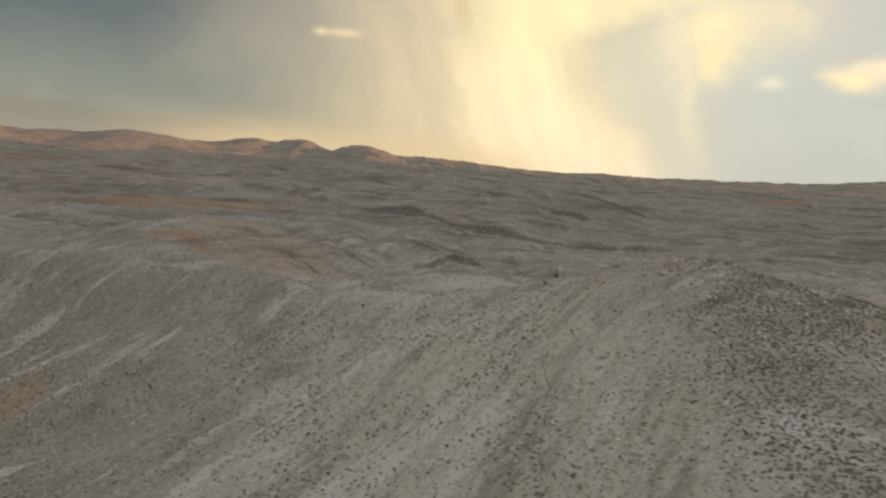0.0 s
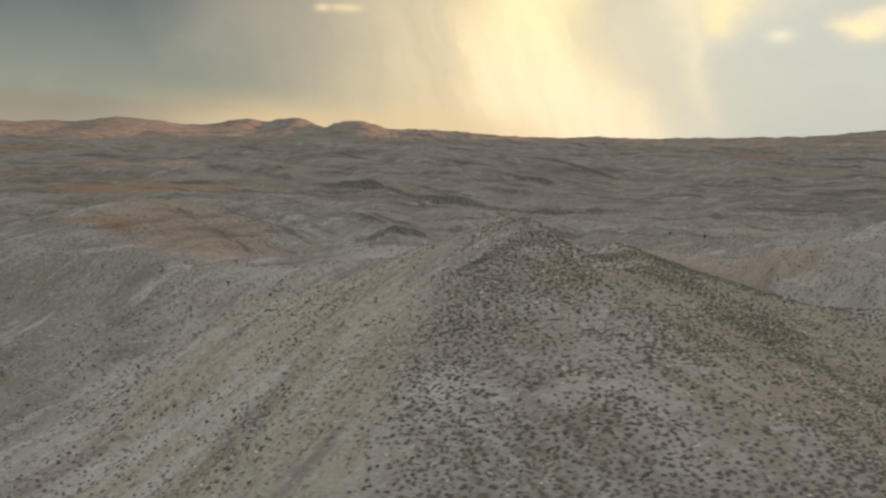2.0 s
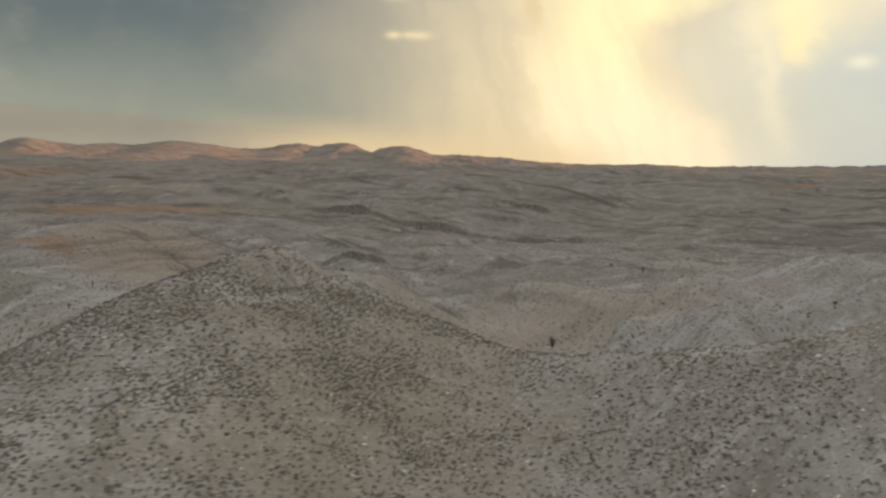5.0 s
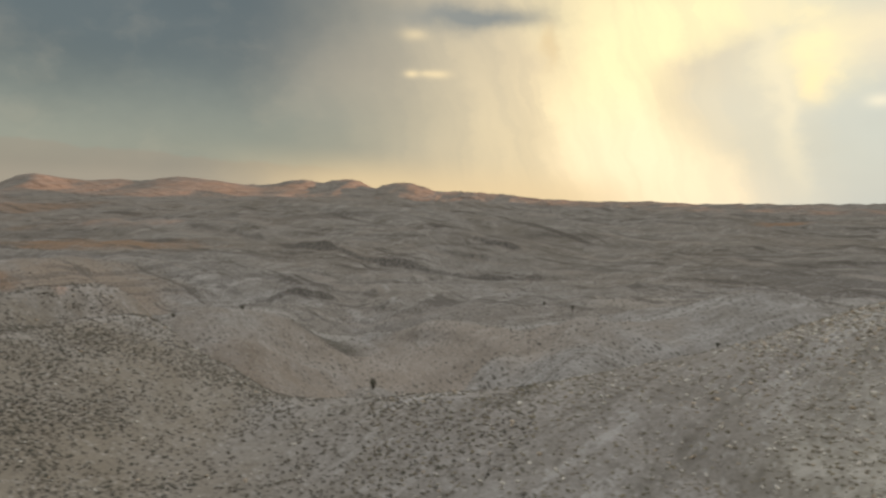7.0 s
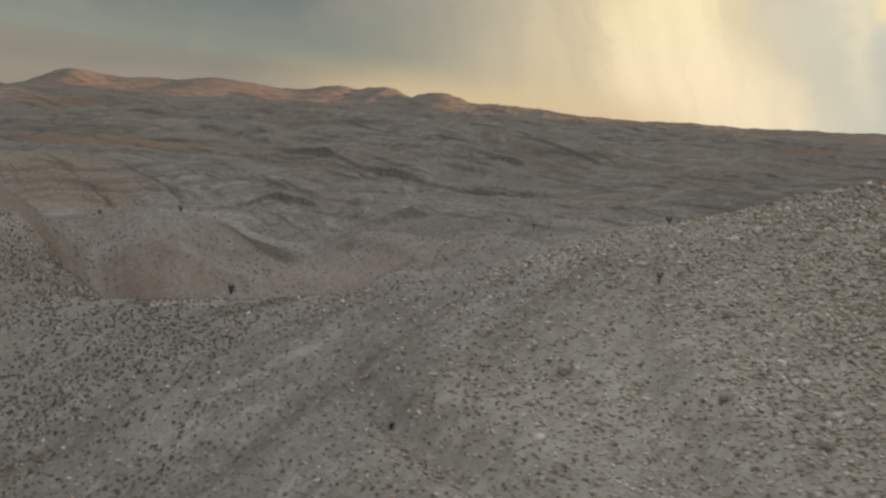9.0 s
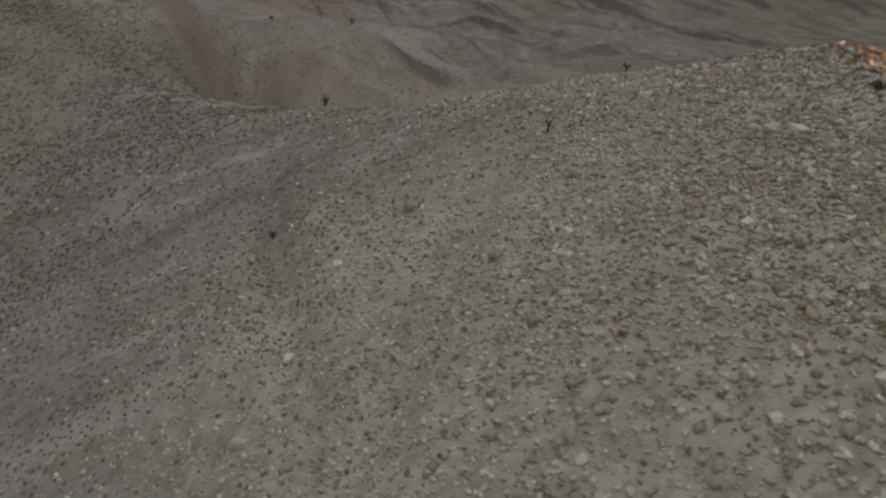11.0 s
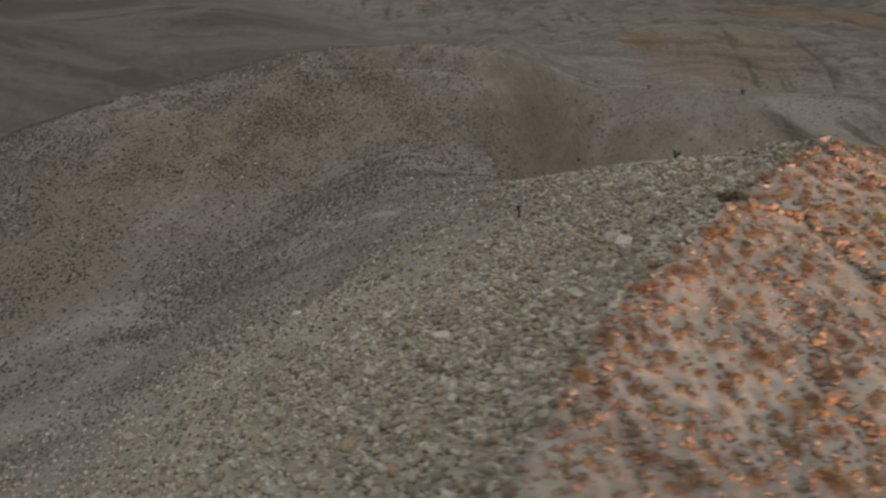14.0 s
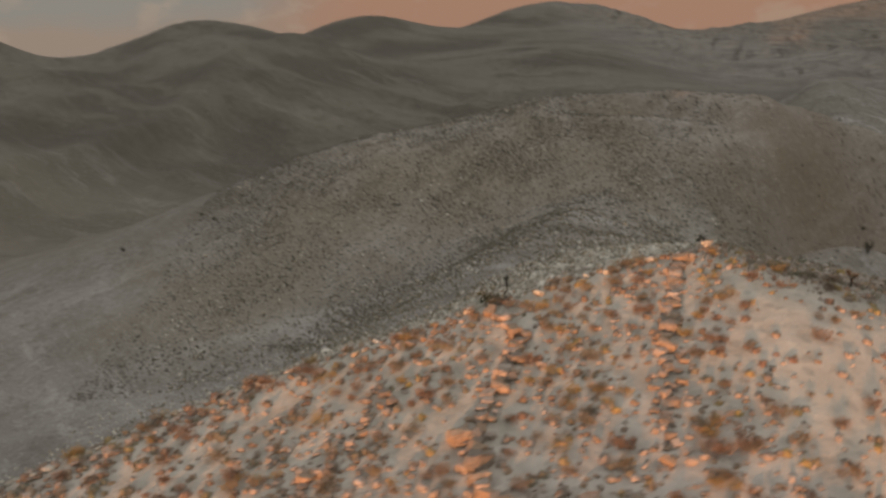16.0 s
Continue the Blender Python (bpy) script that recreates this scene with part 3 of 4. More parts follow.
def ground_height(x, y):
    """Height of the land in metres; x and y are arrays."""
    x, y = np.asarray(x, float), np.asarray(y, float)
    z = -50 + 55 * smooth(y, 650, 2400) - 40 * smooth(60 - x, 0, 500) * (1 - smooth(y, -50, 300))
    for landform in NEAR_HILLS + MID_HILLS + FAR_HILLS + RANGES_AND_SUN_BLOCKS + SPURS + FOLDS:
        z = z + hill(x, y, *landform)
    z = z - 330 * smooth(-x - 0.8 * y, 900, 3400)
    # unseen land east of the crest sunk to let the low sun in
    z = z - 45 * smooth(x, 238, 310) * (1 - smooth(y, 240, 340)) * (1 - smooth(x, 420, 700))
    for cx, cy, breadth, height in SKYLINE:
        z = z + hill(x, y, cx, cy, 200, breadth, math.degrees(math.atan2(cy - 12, cx - 110)), height)
    away = np.hypot(x - 130, y - 60)
    wander = 7 * fbm(x, y, 50, 2, 5)
    for x0, y0, x1, y1, height, steep, bench in SCARPS:
        run = math.hypot(x1 - x0, y1 - y0)
        ux, uy = (x1 - x0) / run, (y1 - y0) / run
        along = (x - x0) * ux + (y - y0) * uy
        across = -(x - x0) * uy + (y - y0) * ux + 0.5 * wander * min(1, steep / 3)
        inside = smooth(along, -0.12 * run, 0.2 * run) * (1 - smooth(along, 0.75 * run, 1.1 * run))
        z = z + height * inside * (0.8 + 0.5 * fbm(x, y, 26, 2, 6)) * smooth(across, -steep, steep) * np.exp(-np.clip(across, 0, None) / bench)
    z = z - 0.7 * np.exp(-(edge_distance(x, y, GULLY) / 0.9) ** 2)
    # tilted beds: long low benches, each broken off on its near side
    for dip, thick, throw, start, seed in ((0.36, 52, 3.0, 330, 21), (0.3, 27, 1.3, 230, 24), (0.22, 85, 4.0, 520, 27)):
        q = (math.sin(dip) * x + math.cos(dip) * y + 0.42 * thick * fbm(x, y, 110, 4, seed)) / thick
        q = q - np.floor(q)
        patch = smooth(fbm(x, y, 120, 3, seed + 1), -0.25, 0.3) * smooth(y, start, start + 120) * (1 - smooth(y, 1200, 1700))
        z = z + throw * patch * (smooth(q, 0.0, 0.2) - smooth(q, 0.2, 1.0))
    # rills, hummocks and, farther off, rolling spurs
    flank = smooth(away, 90, 190) * (1 - smooth(away, 420, 700))
    z = z + 2.6 * flank * (1 - 0.7 * smooth(-x, 150, 280) * (1 - smooth(y, 200, 420))) * (fbm(0.7 * x - 0.71 * y, 0.22 * (0.71 * x + 0.7 * y), 16, 4, 7, True) - 0.3)
    level = 1 - 0.75 * np.exp(-(((x - 226) / 13) ** 2 + ((y - 105) / 18) ** 2) ** 2)
    near = level * (1 - smooth(away, 70, 160))
    east = smooth(x, 44, 60)
    z = z + 0.35 * near * east * (fbm(0.64 * x - 0.77 * y, 0.28 * (0.77 * x + 0.64 * y), 7, 3, 8, True) - 0.6) - 0.35 * near
    west = (1 - smooth(x, 30, 48)) * smooth(y, 50, 90) * (1 - smooth(y, 230, 270))
    z = z + 1.5 * west * (fbm(0.8 * x - 0.6 * y, 0.16 * (0.6 * x + 0.8 * y), 12, 4, 37, True) - 0.35)
    # the crest: a sharp break, steep to the west, tilted gently towards the sun on the east
    from_edge = edge_distance(x, y, CREST_EDGE)
    sunny = x > np.interp(y, [p[1] for p in CREST_EDGE], [p[0] for p in CREST_EDGE])
    tilted = -4.0 - 0.081 * (x - 225) + 0.112 * (y - 102)
    hold = np.where(sunny, 1 - smooth(from_edge, 13, 26), np.exp(-from_edge / 1.3)) * smooth(y, 74, 84) * (1 - smooth(y, 110.5, 118))
    z = z + hold * (tilted - z)
    z = z + 0.12 * level * (1 - smooth(away, 100, 180)) * fbm(x, y, 2.4, 2, 9) + 0.28 * level * fbm(x, y, 9, 4, 1) + 0.7 * smooth(away, 60, 200) * (1 - 0.6 * smooth(-x, 0, 200) * (1 - smooth(y, 200, 420))) * fbm(x, y, 28, 4, 2)
    calm = 1 - 0.75 * smooth(-x, 0, 200) * (1 - smooth(y, 200, 420))
    z = z + 9.0 * calm * smooth(away, 260, 800) * (fbm(x, y, 170, 5, 3, True) - 0.3) + 9.0 * smooth(away, 900, 1800) * fbm(x, y, 420, 4, 4)
    z = z + 9.0 * smooth(y, 1500, 1900) * (fbm(x, y, 130, 4, 33, True) - 0.4)
    # broken hill country in the west
    z = z + 25 * smooth(-x, -20, 260) * (1 - smooth(y, 120, 330)) * (1 - smooth(-x, 450, 950)) * (fbm(x, y, 260, 3, 31, True) - 0.4)
    return z


def spread(stops):
    """Coordinates from stops of (from, spacing): the spacing glides from stop to stop."""
    at, step = np.array([s[0] for s in stops], float), np.array([s[1] for s in stops], float)
    out = [at[0]]
    while out[-1] < at[-1]:
        out.append(out[-1] + float(np.interp(out[-1], at, step)))
    return np.array(out)


def build_ground():
    gx = spread([(-4200, 160), (-1500, 22), (-500, 7), (-120, 2.0), (20, 0.9), (120, 0.75), (180, 0.5), (240, 0.5), (262, 1.2), (330, 5), (800, 14), (1500, 40), (4200, 220)])
    gy = spread([(-2500, 200), (-500, 24), (-100, 5), (30, 1.2), (70, 0.6), (125, 0.6), (180, 1.3), (300, 2.4), (520, 2.2), (700, 2.4), (820, 3.8), (1300, 8), (2600, 14), (3200, 60), (4400, 200)])
    mx, my = np.meshgrid(gx, gy)
    mz = ground_height(mx, my)
    w, h = len(gx), len(gy)
    verts = np.stack([mx, my, mz], -1).reshape(-1, 3)
    first = (np.arange(h - 1)[:, None] * w + np.arange(w - 1)).ravel()
    faces = np.stack([first, first + 1, first + 1 + w, first + w], 1)
    me = bpy.data.meshes.new("ground")
    me.vertices.add(len(verts))
    me.vertices.foreach_set("co", verts.ravel())
    me.loops.add(faces.size)
    me.loops.foreach_set("vertex_index", faces.ravel().astype(np.int32))
    me.polygons.add(len(faces))
    me.polygons.foreach_set("loop_start", np.arange(0, faces.size, 4, dtype=np.int32))
    me.update(calc_edges=True)
    me.polygons.foreach_set("use_smooth", np.ones(len(faces), dtype=bool))
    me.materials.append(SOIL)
    return tagged(new("ground", me), "grey-tan stony desert hills with ochre bowls and rock scarps", "ground", kind="structure")


ground = build_ground()


# ---- plants and stones ----
def part(name, bm, mat, parent, label=""):
    """Links a bmesh as one mesh object under a thing or a part."""
    me = bpy.data.meshes.new(name)
    bm.to_mesh(me)
    bm.free()
    me.materials.append(mat)
    ob = new(name, me)
    ob.parent = parent
    return tagged(ob, label) if label else ob


def on_ground(x, y):
    return float(ground_height(np.array([x]), np.array([y]))[0])


def stone_shape(rng, flat=0.6, points=5):
    """A broken angular block about 1 m long, its base near z = 0: a skewed slab with knocked-off corners."""
    bm = bmesh.new()
    long, wide = 0.5, rng.uniform(0.28, 0.44)
    skew = rng.uniform(-0.25, 0.25)
    for sx in (-1, 1):
        for sy in (-1, 1):
            for sz in (-1, 1):
                k = rng.uniform(0.62, 1.0)
                x, y = sx * long * k * rng.uniform(0.8, 1), sy * wide * rng.uniform(0.65, 1)
                bm.verts.new((x + skew * y, y, sz * flat * 0.5 * rng.uniform(0.6, 1)))
    for _ in range(points):
        a = rng.uniform(0, math.tau)
        bm.verts.new((math.cos(a) * long * rng.uniform(0.7, 1.0), math.sin(a) * wide * rng.uniform(0.8, 1.1), rng.uniform(-0.3, 0.45) * flat))
    hull = bmesh.ops.convex_hull(bm, input=bm.verts)
    bmesh.ops.delete(bm, geom=list({g for g in hull["geom_interior"] + hull["geom_unused"] if isinstance(g, bmesh.types.BMVert)}), context="VERTS")
    bmesh.ops.triangulate(bm, faces=bm.faces)
    return bm


def leaf_blade(bm, root, tip, width, rng):
    side = (tip - root).cross(Vector((rng.uniform(-1, 1), rng.uniform(-1, 1), 0.6)))
    side = side.normalized() * width if side.length > 1e-6 else Vector((width, 0, 0))
    mid = root.lerp(tip, 0.45)
    bm.faces.new([bm.verts.new(root), bm.verts.new(mid + side), bm.verts.new(tip)])
    return mid


def scrub_shape(rng, blades=16):
    """A low ragged clump about 1 m across: a broken inner mound and leaf tips round it."""
    bm = bmesh.new()
    ring = []
    for k in range(6):
        a = k / 6 * math.tau + rng.uniform(-0.3, 0.3)
        r = rng.uniform(0.2, 0.4)
        ring.append((bm.verts.new((math.cos(a) * r, math.sin(a) * r, 0)), bm.verts.new((math.cos(a) * r * 0.75, math.sin(a) * r * 0.75, rng.uniform(0.16, 0.34)))))
    top = bm.verts.new((rng.uniform(-0.1, 0.1), rng.uniform(-0.1, 0.1), rng.uniform(0.3, 0.44)))
    for k in range(6):
        (a0, a1), (b0, b1) = ring[k], ring[(k + 1) % 6]
        bm.faces.new([a0, b0, b1])
        bm.faces.new([a0, b1, a1])
        bm.faces.new([a1, b1, top])
    for _ in range(blades):
        a, lift = rng.uniform(0, math.tau), rng.uniform(0.1, 1.35)
        out = Vector((math.cos(a) * math.cos(lift), math.sin(a) * math.cos(lift), math.sin(lift) * 0.85))
        leaf_blade(bm, out * rng.uniform(0.12, 0.25), out * rng.uniform(0.42, 0.62), rng.uniform(0.05, 0.1), rng)
    return bm


def low_clump(rng):
    """A small flat clump about 1 m across for the slopes farther off: a broken mound with a few tips."""
    bm = bmesh.new()
    ring = []
    for k in range(5):
        a = k / 5 * math.tau + rng.uniform(-0.35, 0.35)
        r = rng.uniform(0.28, 0.5)
        ring.append(bm.verts.new((math.cos(a) * r, math.sin(a) * r, rng.uniform(-0.02, 0.1))))
    top = bm.verts.new((rng.uniform(-0.15, 0.15), rng.uniform(-0.15, 0.15), rng.uniform(0.3, 0.5)))
    for k in range(5):
        bm.faces.new([ring[k], ring[(k + 1) % 5], top])
    for _ in range(6):
        a, lift = rng.uniform(0, math.tau), rng.uniform(0.15, 1.2)
        out = Vector((math.cos(a) * math.cos(lift), math.sin(a) * math.cos(lift), math.sin(lift) * 0.85))
        leaf_blade(bm, out * 0.12, out * rng.uniform(0.45, 0.62), rng.uniform(0.08, 0.14), rng)
    return bm


def arrays(bm):
    bmesh.ops.triangulate(bm, faces=bm.faces)
    bm.verts.index_update()
    v = np.array([x.co[:] for x in bm.verts])
    f = np.array([[c.index for c in p.verts] for p in bm.faces])
    bm.free()
    return v, f


def scatter(name, shapes, places, sizes, heights, mat, label, category, seed, sink=0.06, tilt=0.0):
    """One mesh of many small things on the ground."""
    rng = np.random.default_rng(seed)
    z = ground_height(places[:, 0], places[:, 1])
    which = rng.integers(0, len(shapes), len(places))
    turn = rng.uniform(0, math.tau, len(places))
    verts, faces, base = [], [], 0
    for k, (v, f) in enumerate(shapes):
        m = which == k
        n = int(m.sum())
        c, s = np.cos(turn[m])[:, None], np.sin(turn[m])[:, None]
        size, tall = sizes[m][:, None], heights[m][:, None]
        x = (v[:, 0] * c - v[:, 1] * s) * size
        y = (v[:, 0] * s + v[:, 1] * c) * size
        h = v[:, 2] * size * tall
        if tilt:
            h = h + x * rng.normal(0, tilt, (n, 1)) + y * rng.normal(0, tilt, (n, 1))
        w = np.stack([x + places[m, 0][:, None], y + places[m, 1][:, None], h + (z[m] - sink * sizes[m])[:, None]], -1)
        verts.append(w.reshape(-1, 3))
        faces.append((f[None] + (np.arange(n) * len(v))[:, None, None] + base).reshape(-1, 3))
        base += n * len(v)
    verts, faces = np.concatenate(verts), np.concatenate(faces)
    me = bpy.data.meshes.new(name)
    me.vertices.add(len(verts))
    me.vertices.foreach_set("co", verts.ravel())
    me.loops.add(faces.size)
    me.loops.foreach_set("vertex_index", faces.ravel().astype(np.int32))
    me.polygons.add(len(faces))
    me.polygons.foreach_set("loop_start", np.arange(0, faces.size, 3, dtype=np.int32))
    me.update(calc_edges=True)
    me.materials.append(mat)
    return tagged(new(name, me), label, category, kind="stuff")


def sown(x0, x1, y0, y1, spacing, thin, seed):
    """Jittered places over a stretch of ground, kept with the chance thin(x, y)."""
    rng = np.random.default_rng(seed)
    gx, gy = np.meshgrid(np.arange(x0, x1, spacing), np.arange(y0, y1, spacing))
    x = gx.ravel() + rng.uniform(-0.5, 0.5, gx.size) * spacing
    y = gy.ravel() + rng.uniform(-0.5, 0.5, gx.size) * spacing
    keep = rng.uniform(0, 1, x.size) < thin(x, y)
    return np.stack([x[keep], y[keep]], 1)


def crest_zone(x, y):
    """1 on the sunlit crest, where the plants and rocks stand one by one."""
    return ((np.abs(x - 226) < 8.5) & (np.abs(y - 106) < 12)).astype(float)


def clumped(x, y):
    return np.clip(0.55 + 1.3 * fbm(x, y, 14, 3, 11) + 0.6 * fbm(x, y, 4, 2, 12), 0.04, 1)


def bowl(x, y):
    """Bare clay in the ochre bowl and pale washes."""
    return 1.1 * np.exp(-(((x - 70) / 44) ** 2 + ((y - 226) / 40) ** 2)) + np.exp(-(((x + 95) / 70) ** 2 + ((y - 380) / 60) ** 2))


def shaded_side(x, y):
    """Metres to the shaded side of the crest's edge."""
    return np.interp(y, [y for x, y in CREST_EDGE], [x for x, y in CREST_EDGE]) - x


SEED = random.Random(4)
SCRUBS = [arrays(scrub_shape(SEED)) for _ in range(9)]
CLUMPS = [arrays(low_clump(SEED)) for _ in range(12)]
STONES = [arrays(stone_shape(SEED, SEED.uniform(0.32, 0.62))) for _ in range(14)]


def ridge_side(x, y):
    """0 on the tan west flank of the ridge, 1 on its brushy east side."""
    return smooth(x + 5 * fbm(x, y, 14, 3, 50) - np.interp(y, [60, 80, 112, 165], [31, 36, 42, 49]), -5, 4)


def terraces(x, y):
    """Brush gathers in strips that follow the contours."""
    z = ground_height(x, y)
    return 0.25 + 0.75 * smooth(value_noise(z / 1.5 + 2.2 * fbm(x, y, 26, 3, 51), 0.03 * x + 0.02 * y, 52), -0.3, 0.35)


def brown_flank(x, y):
    """The scrubby side of the hill below the crest."""
    return np.exp(-(((x - 82) / 40) ** 2 + ((y - 100) / 62) ** 2))


def plant_scrub():
    bare = lambda x, y: 1 - 0.85 * np.clip(bowl(x, y), 0, 1)
    near = sown(128, 246, 56, 134, 0.78, lambda x, y: (1 - crest_zone(x, y)) * np.clip(clumped(x, y) * 1.1, 0.15, 1) * (1 - 0.45 * smooth(x, 165, 200)), 21)
    slope = sown(5, 150, 40, 165, 0.66, lambda x, y: np.clip(clumped(x, y) * 1.15, 0.3, 1) * bare(x, y) * (1 - 0.8 * smooth(y + 14 * fbm(x, y, 16, 3, 54), 126, 164)) * (0.12 + 0.88 * ridge_side(x, y)) * (1 - 0.35 * smooth(x, 95, 120)), 22)
    brown = sown(20, 135, 38, 165, 0.55, lambda x, y: np.clip(clumped(x, y) * 1.4, 0.2, 1) * 0.85 * brown_flank(x, y) * ridge_side(x, y) * terraces(x, y), 27)
    flank = sown(-50, 52, 60, 215, 1.25, lambda x, y: (1 - ridge_side(x, y)) * np.clip(0.5 + 0.9 * fbm(x, y, 9, 3, 53), 0.06, 1), 55)
    low = sown(-60, 60, 40, 110, 1.5, lambda x, y: 0.9 * clumped(x, y), 28)
    valley = sown(-130, 20, 90, 300, 1.6, lambda x, y: 0.85 * clumped(x, y), 23)
    beyond = sown(20, 260, 150, 330, 2.0, lambda x, y: 0.85 * clumped(x, y) * bare(x, y), 24)
    out = sown(-260, 330, 330, 620, 4.0, lambda x, y: clumped(x, y), 25)
    rim = sown(200, 240, 84, 132, 0.85, lambda x, y: (1 - crest_zone(x, y)) * (shaded_side(x, y) < 1.5) * 0.8 * (1 - 0.9 * np.exp(-(((x - 226) / 9) ** 2 + ((y - 117) / 5) ** 2))), 26)
    dry = "low dry brown desert scrub scattered over stony soil"
    for name, places, low_size, high, seed, mat, label in (
        ("near_scrub", near, 0.25, 0.85, 1, SCRUB, dry), ("slope_scrub", slope, 0.3, 1.0, 2, BRUSH, dry), ("flank_scrub", flank, 0.25, 0.75, 12, SCRUB, "small sparse scrub on the tan gravel flank"), ("brown_brush", brown, 0.25, 0.85, 7, BRUSH, "dense dark brown brush over the hill's flank"),
        ("low_scrub", low, 0.4, 1.0, 8, SCRUB, dry), ("valley_scrub", valley, 0.5, 1.3, 3, BRUSH, "dark low brush on the valley slopes"), ("bowl_scrub", beyond, 0.5, 1.3, 4, BRUSH, "dark low brush round the ochre bowl"),
        ("distant_scrub", out, 0.8, 1.9, 5, BRUSH, "dark brush dotted over distant slopes"), ("crest_scrub", rim, 0.3, 0.85, 6, SHRUB_LEAF, "rusty and golden dry scrub along the crest"),
    ):
        rng = np.random.default_rng(seed)
        sizes = low_size + (high - low_size) * rng.beta(1.6, 2.6, len(places))
        shapes = SCRUBS if name in ("near_scrub", "crest_scrub") else CLUMPS
        scatter(name, shapes, places, sizes, rng.uniform(0.7, 1.2, len(places)), mat, label, "scrub", seed)
    hollow = sown(52, 100, 258, 306, 0.9, lambda x, y: np.exp(-(((x - 76) / 12) ** 2 + ((y - 282) / 11) ** 2)) * np.clip(0.6 + fbm(x, y, 7, 2, 19), 0, 1), 29)
    scatter("hollow_brush", CLUMPS, hollow, np.random.default_rng(30).uniform(0.4, 1.1, len(hollow)), np.ones(len(hollow)), BRUSH, "dark brush gathered in a hollow behind the bowl", "scrub", 31)
    # a line of brush along the straight gully
    rng = np.random.default_rng(40)
    f = rng.uniform(0, 1, 620)
    at = np.linspace(0, 1, len(GULLY))
    line = np.stack([np.interp(f, at, [p[0] for p in GULLY]) + 0.2 * np.sin(f * 47), np.interp(f, at, [p[1] for p in GULLY])], 1) + rng.normal(0, 0.13, (620, 2))
    scatter("gully_brush", CLUMPS, line, rng.uniform(0.3, 0.62, 620), rng.uniform(0.6, 1.0, 620), BRUSH, "line of dark brush along a straight gully", "scrub", 41)


def strew_stones():
    rng = np.random.default_rng(9)
    near_slope = lambda x, y: smooth(x, 160, 215) * smooth(shaded_side(x, y), -1.5, 2.0)
    fist = sown(205, 240, 82, 124, 0.34, lambda x, y: np.clip(0.6 + fbm(x, y, 5, 3, 14), 0.1, 1) * (1 - 0.85 * np.exp(-(((x - 226) / 6) ** 2 + ((y - 116) / 4.5) ** 2))), 31)
    cobble = sown(150, 236, 52, 122, 0.32, lambda x, y: np.clip(0.8 + 0.7 * fbm(x, y, 7, 3, 15), 0.2, 1) * near_slope(x, y), 32)
    slab = sown(165, 235, 56, 118, 0.7, lambda x, y: np.clip(0.55 + 1.0 * fbm(x, y, 6, 3, 17), 0.08, 1) * near_slope(x, y) * smooth(x, 192, 220), 34)
    rubble = sown(0, 190, 48, 175, 1.15, lambda x, y: np.clip(0.5 + 1.1 * fbm(x, y, 12, 3, 16), 0.03, 1) * (0.3 + 0.7 * smooth(x, 130, 172)), 33)
    for name, places, low, high, seed, mat, label in (
        ("gravel", fist, 0.14, 0.52, 6, LEDGE, "loose tan angular gravel on the crest"),
        ("cobbles", cobble, 0.18, 0.7, 7, STONE, "grey and tan broken cobbles covering the slope"),
        ("slabs", slab, 0.4, 1.15, 9, STONE, "angular grey stone slabs among the cobbles"),
        ("rubble", rubble, 0.25, 0.85, 8, STONE, "scattered pale stones on the lower slopes"),
    ):
        sizes = low + (high - low) * rng.beta(1.2, 3.6, len(places))
        scatter(name, STONES, places, sizes, rng.uniform(0.6, 1.1, len(places)), mat, label, "stones", seed, -0.08, 0.3)


def shrub(rng, name, label, blades, spread_r, tall, leaf_len):
    """One bush of the crest: bare twigs from the root and a ragged crown of leaves."""
    root = tagged(new(name), label, "shrub", "shrubs of the sunlit crest")
    twigs = bmesh.new()
    tips = []
    for k in range(9):
        a = k / 9 * math.tau + rng.uniform(-0.3, 0.3)
        out = Vector((math.cos(a) * spread_r * rng.uniform(0.4, 0.9), math.sin(a) * spread_r * rng.uniform(0.4, 0.9), tall * rng.uniform(0.55, 0.95)))
        foot = Vector((math.cos(a) * 0.04, math.sin(a) * 0.04, -0.08))
        side = Vector((-math.sin(a), math.cos(a), 0)) * 0.014
        up = Vector((0, 0, 0.02))
        a0, a1, a2 = (twigs.verts.new(foot + d) for d in (side, -side, up))
        tip = twigs.verts.new(out)
        for f in ((a0, a1, tip), (a1, a2, tip), (a2, a0, tip)):
            twigs.faces.new(f)
        tips.append(out)
    part("stem", twigs, TWIG, root)
    crown = bmesh.new()
    for _ in range(blades):
        start = rng.choice(tips) * rng.uniform(0.3, 1.0) + Vector((rng.gauss(0, 0.09), rng.gauss(0, 0.09), rng.gauss(0, 0.05)))
        start.z = max(start.z, 0.01)
        way = (start.normalized() + Vector((rng.uniform(-0.8, 0.8), rng.uniform(-0.8, 0.8), rng.uniform(-0.3, 0.9)))).normalized()
        leaf_blade(crown, start, start + way * leaf_len * rng.uniform(0.6, 1.3), leaf_len * 0.32, rng)
    part("foliage", crown, SHRUB_LEAF, root)
    return root


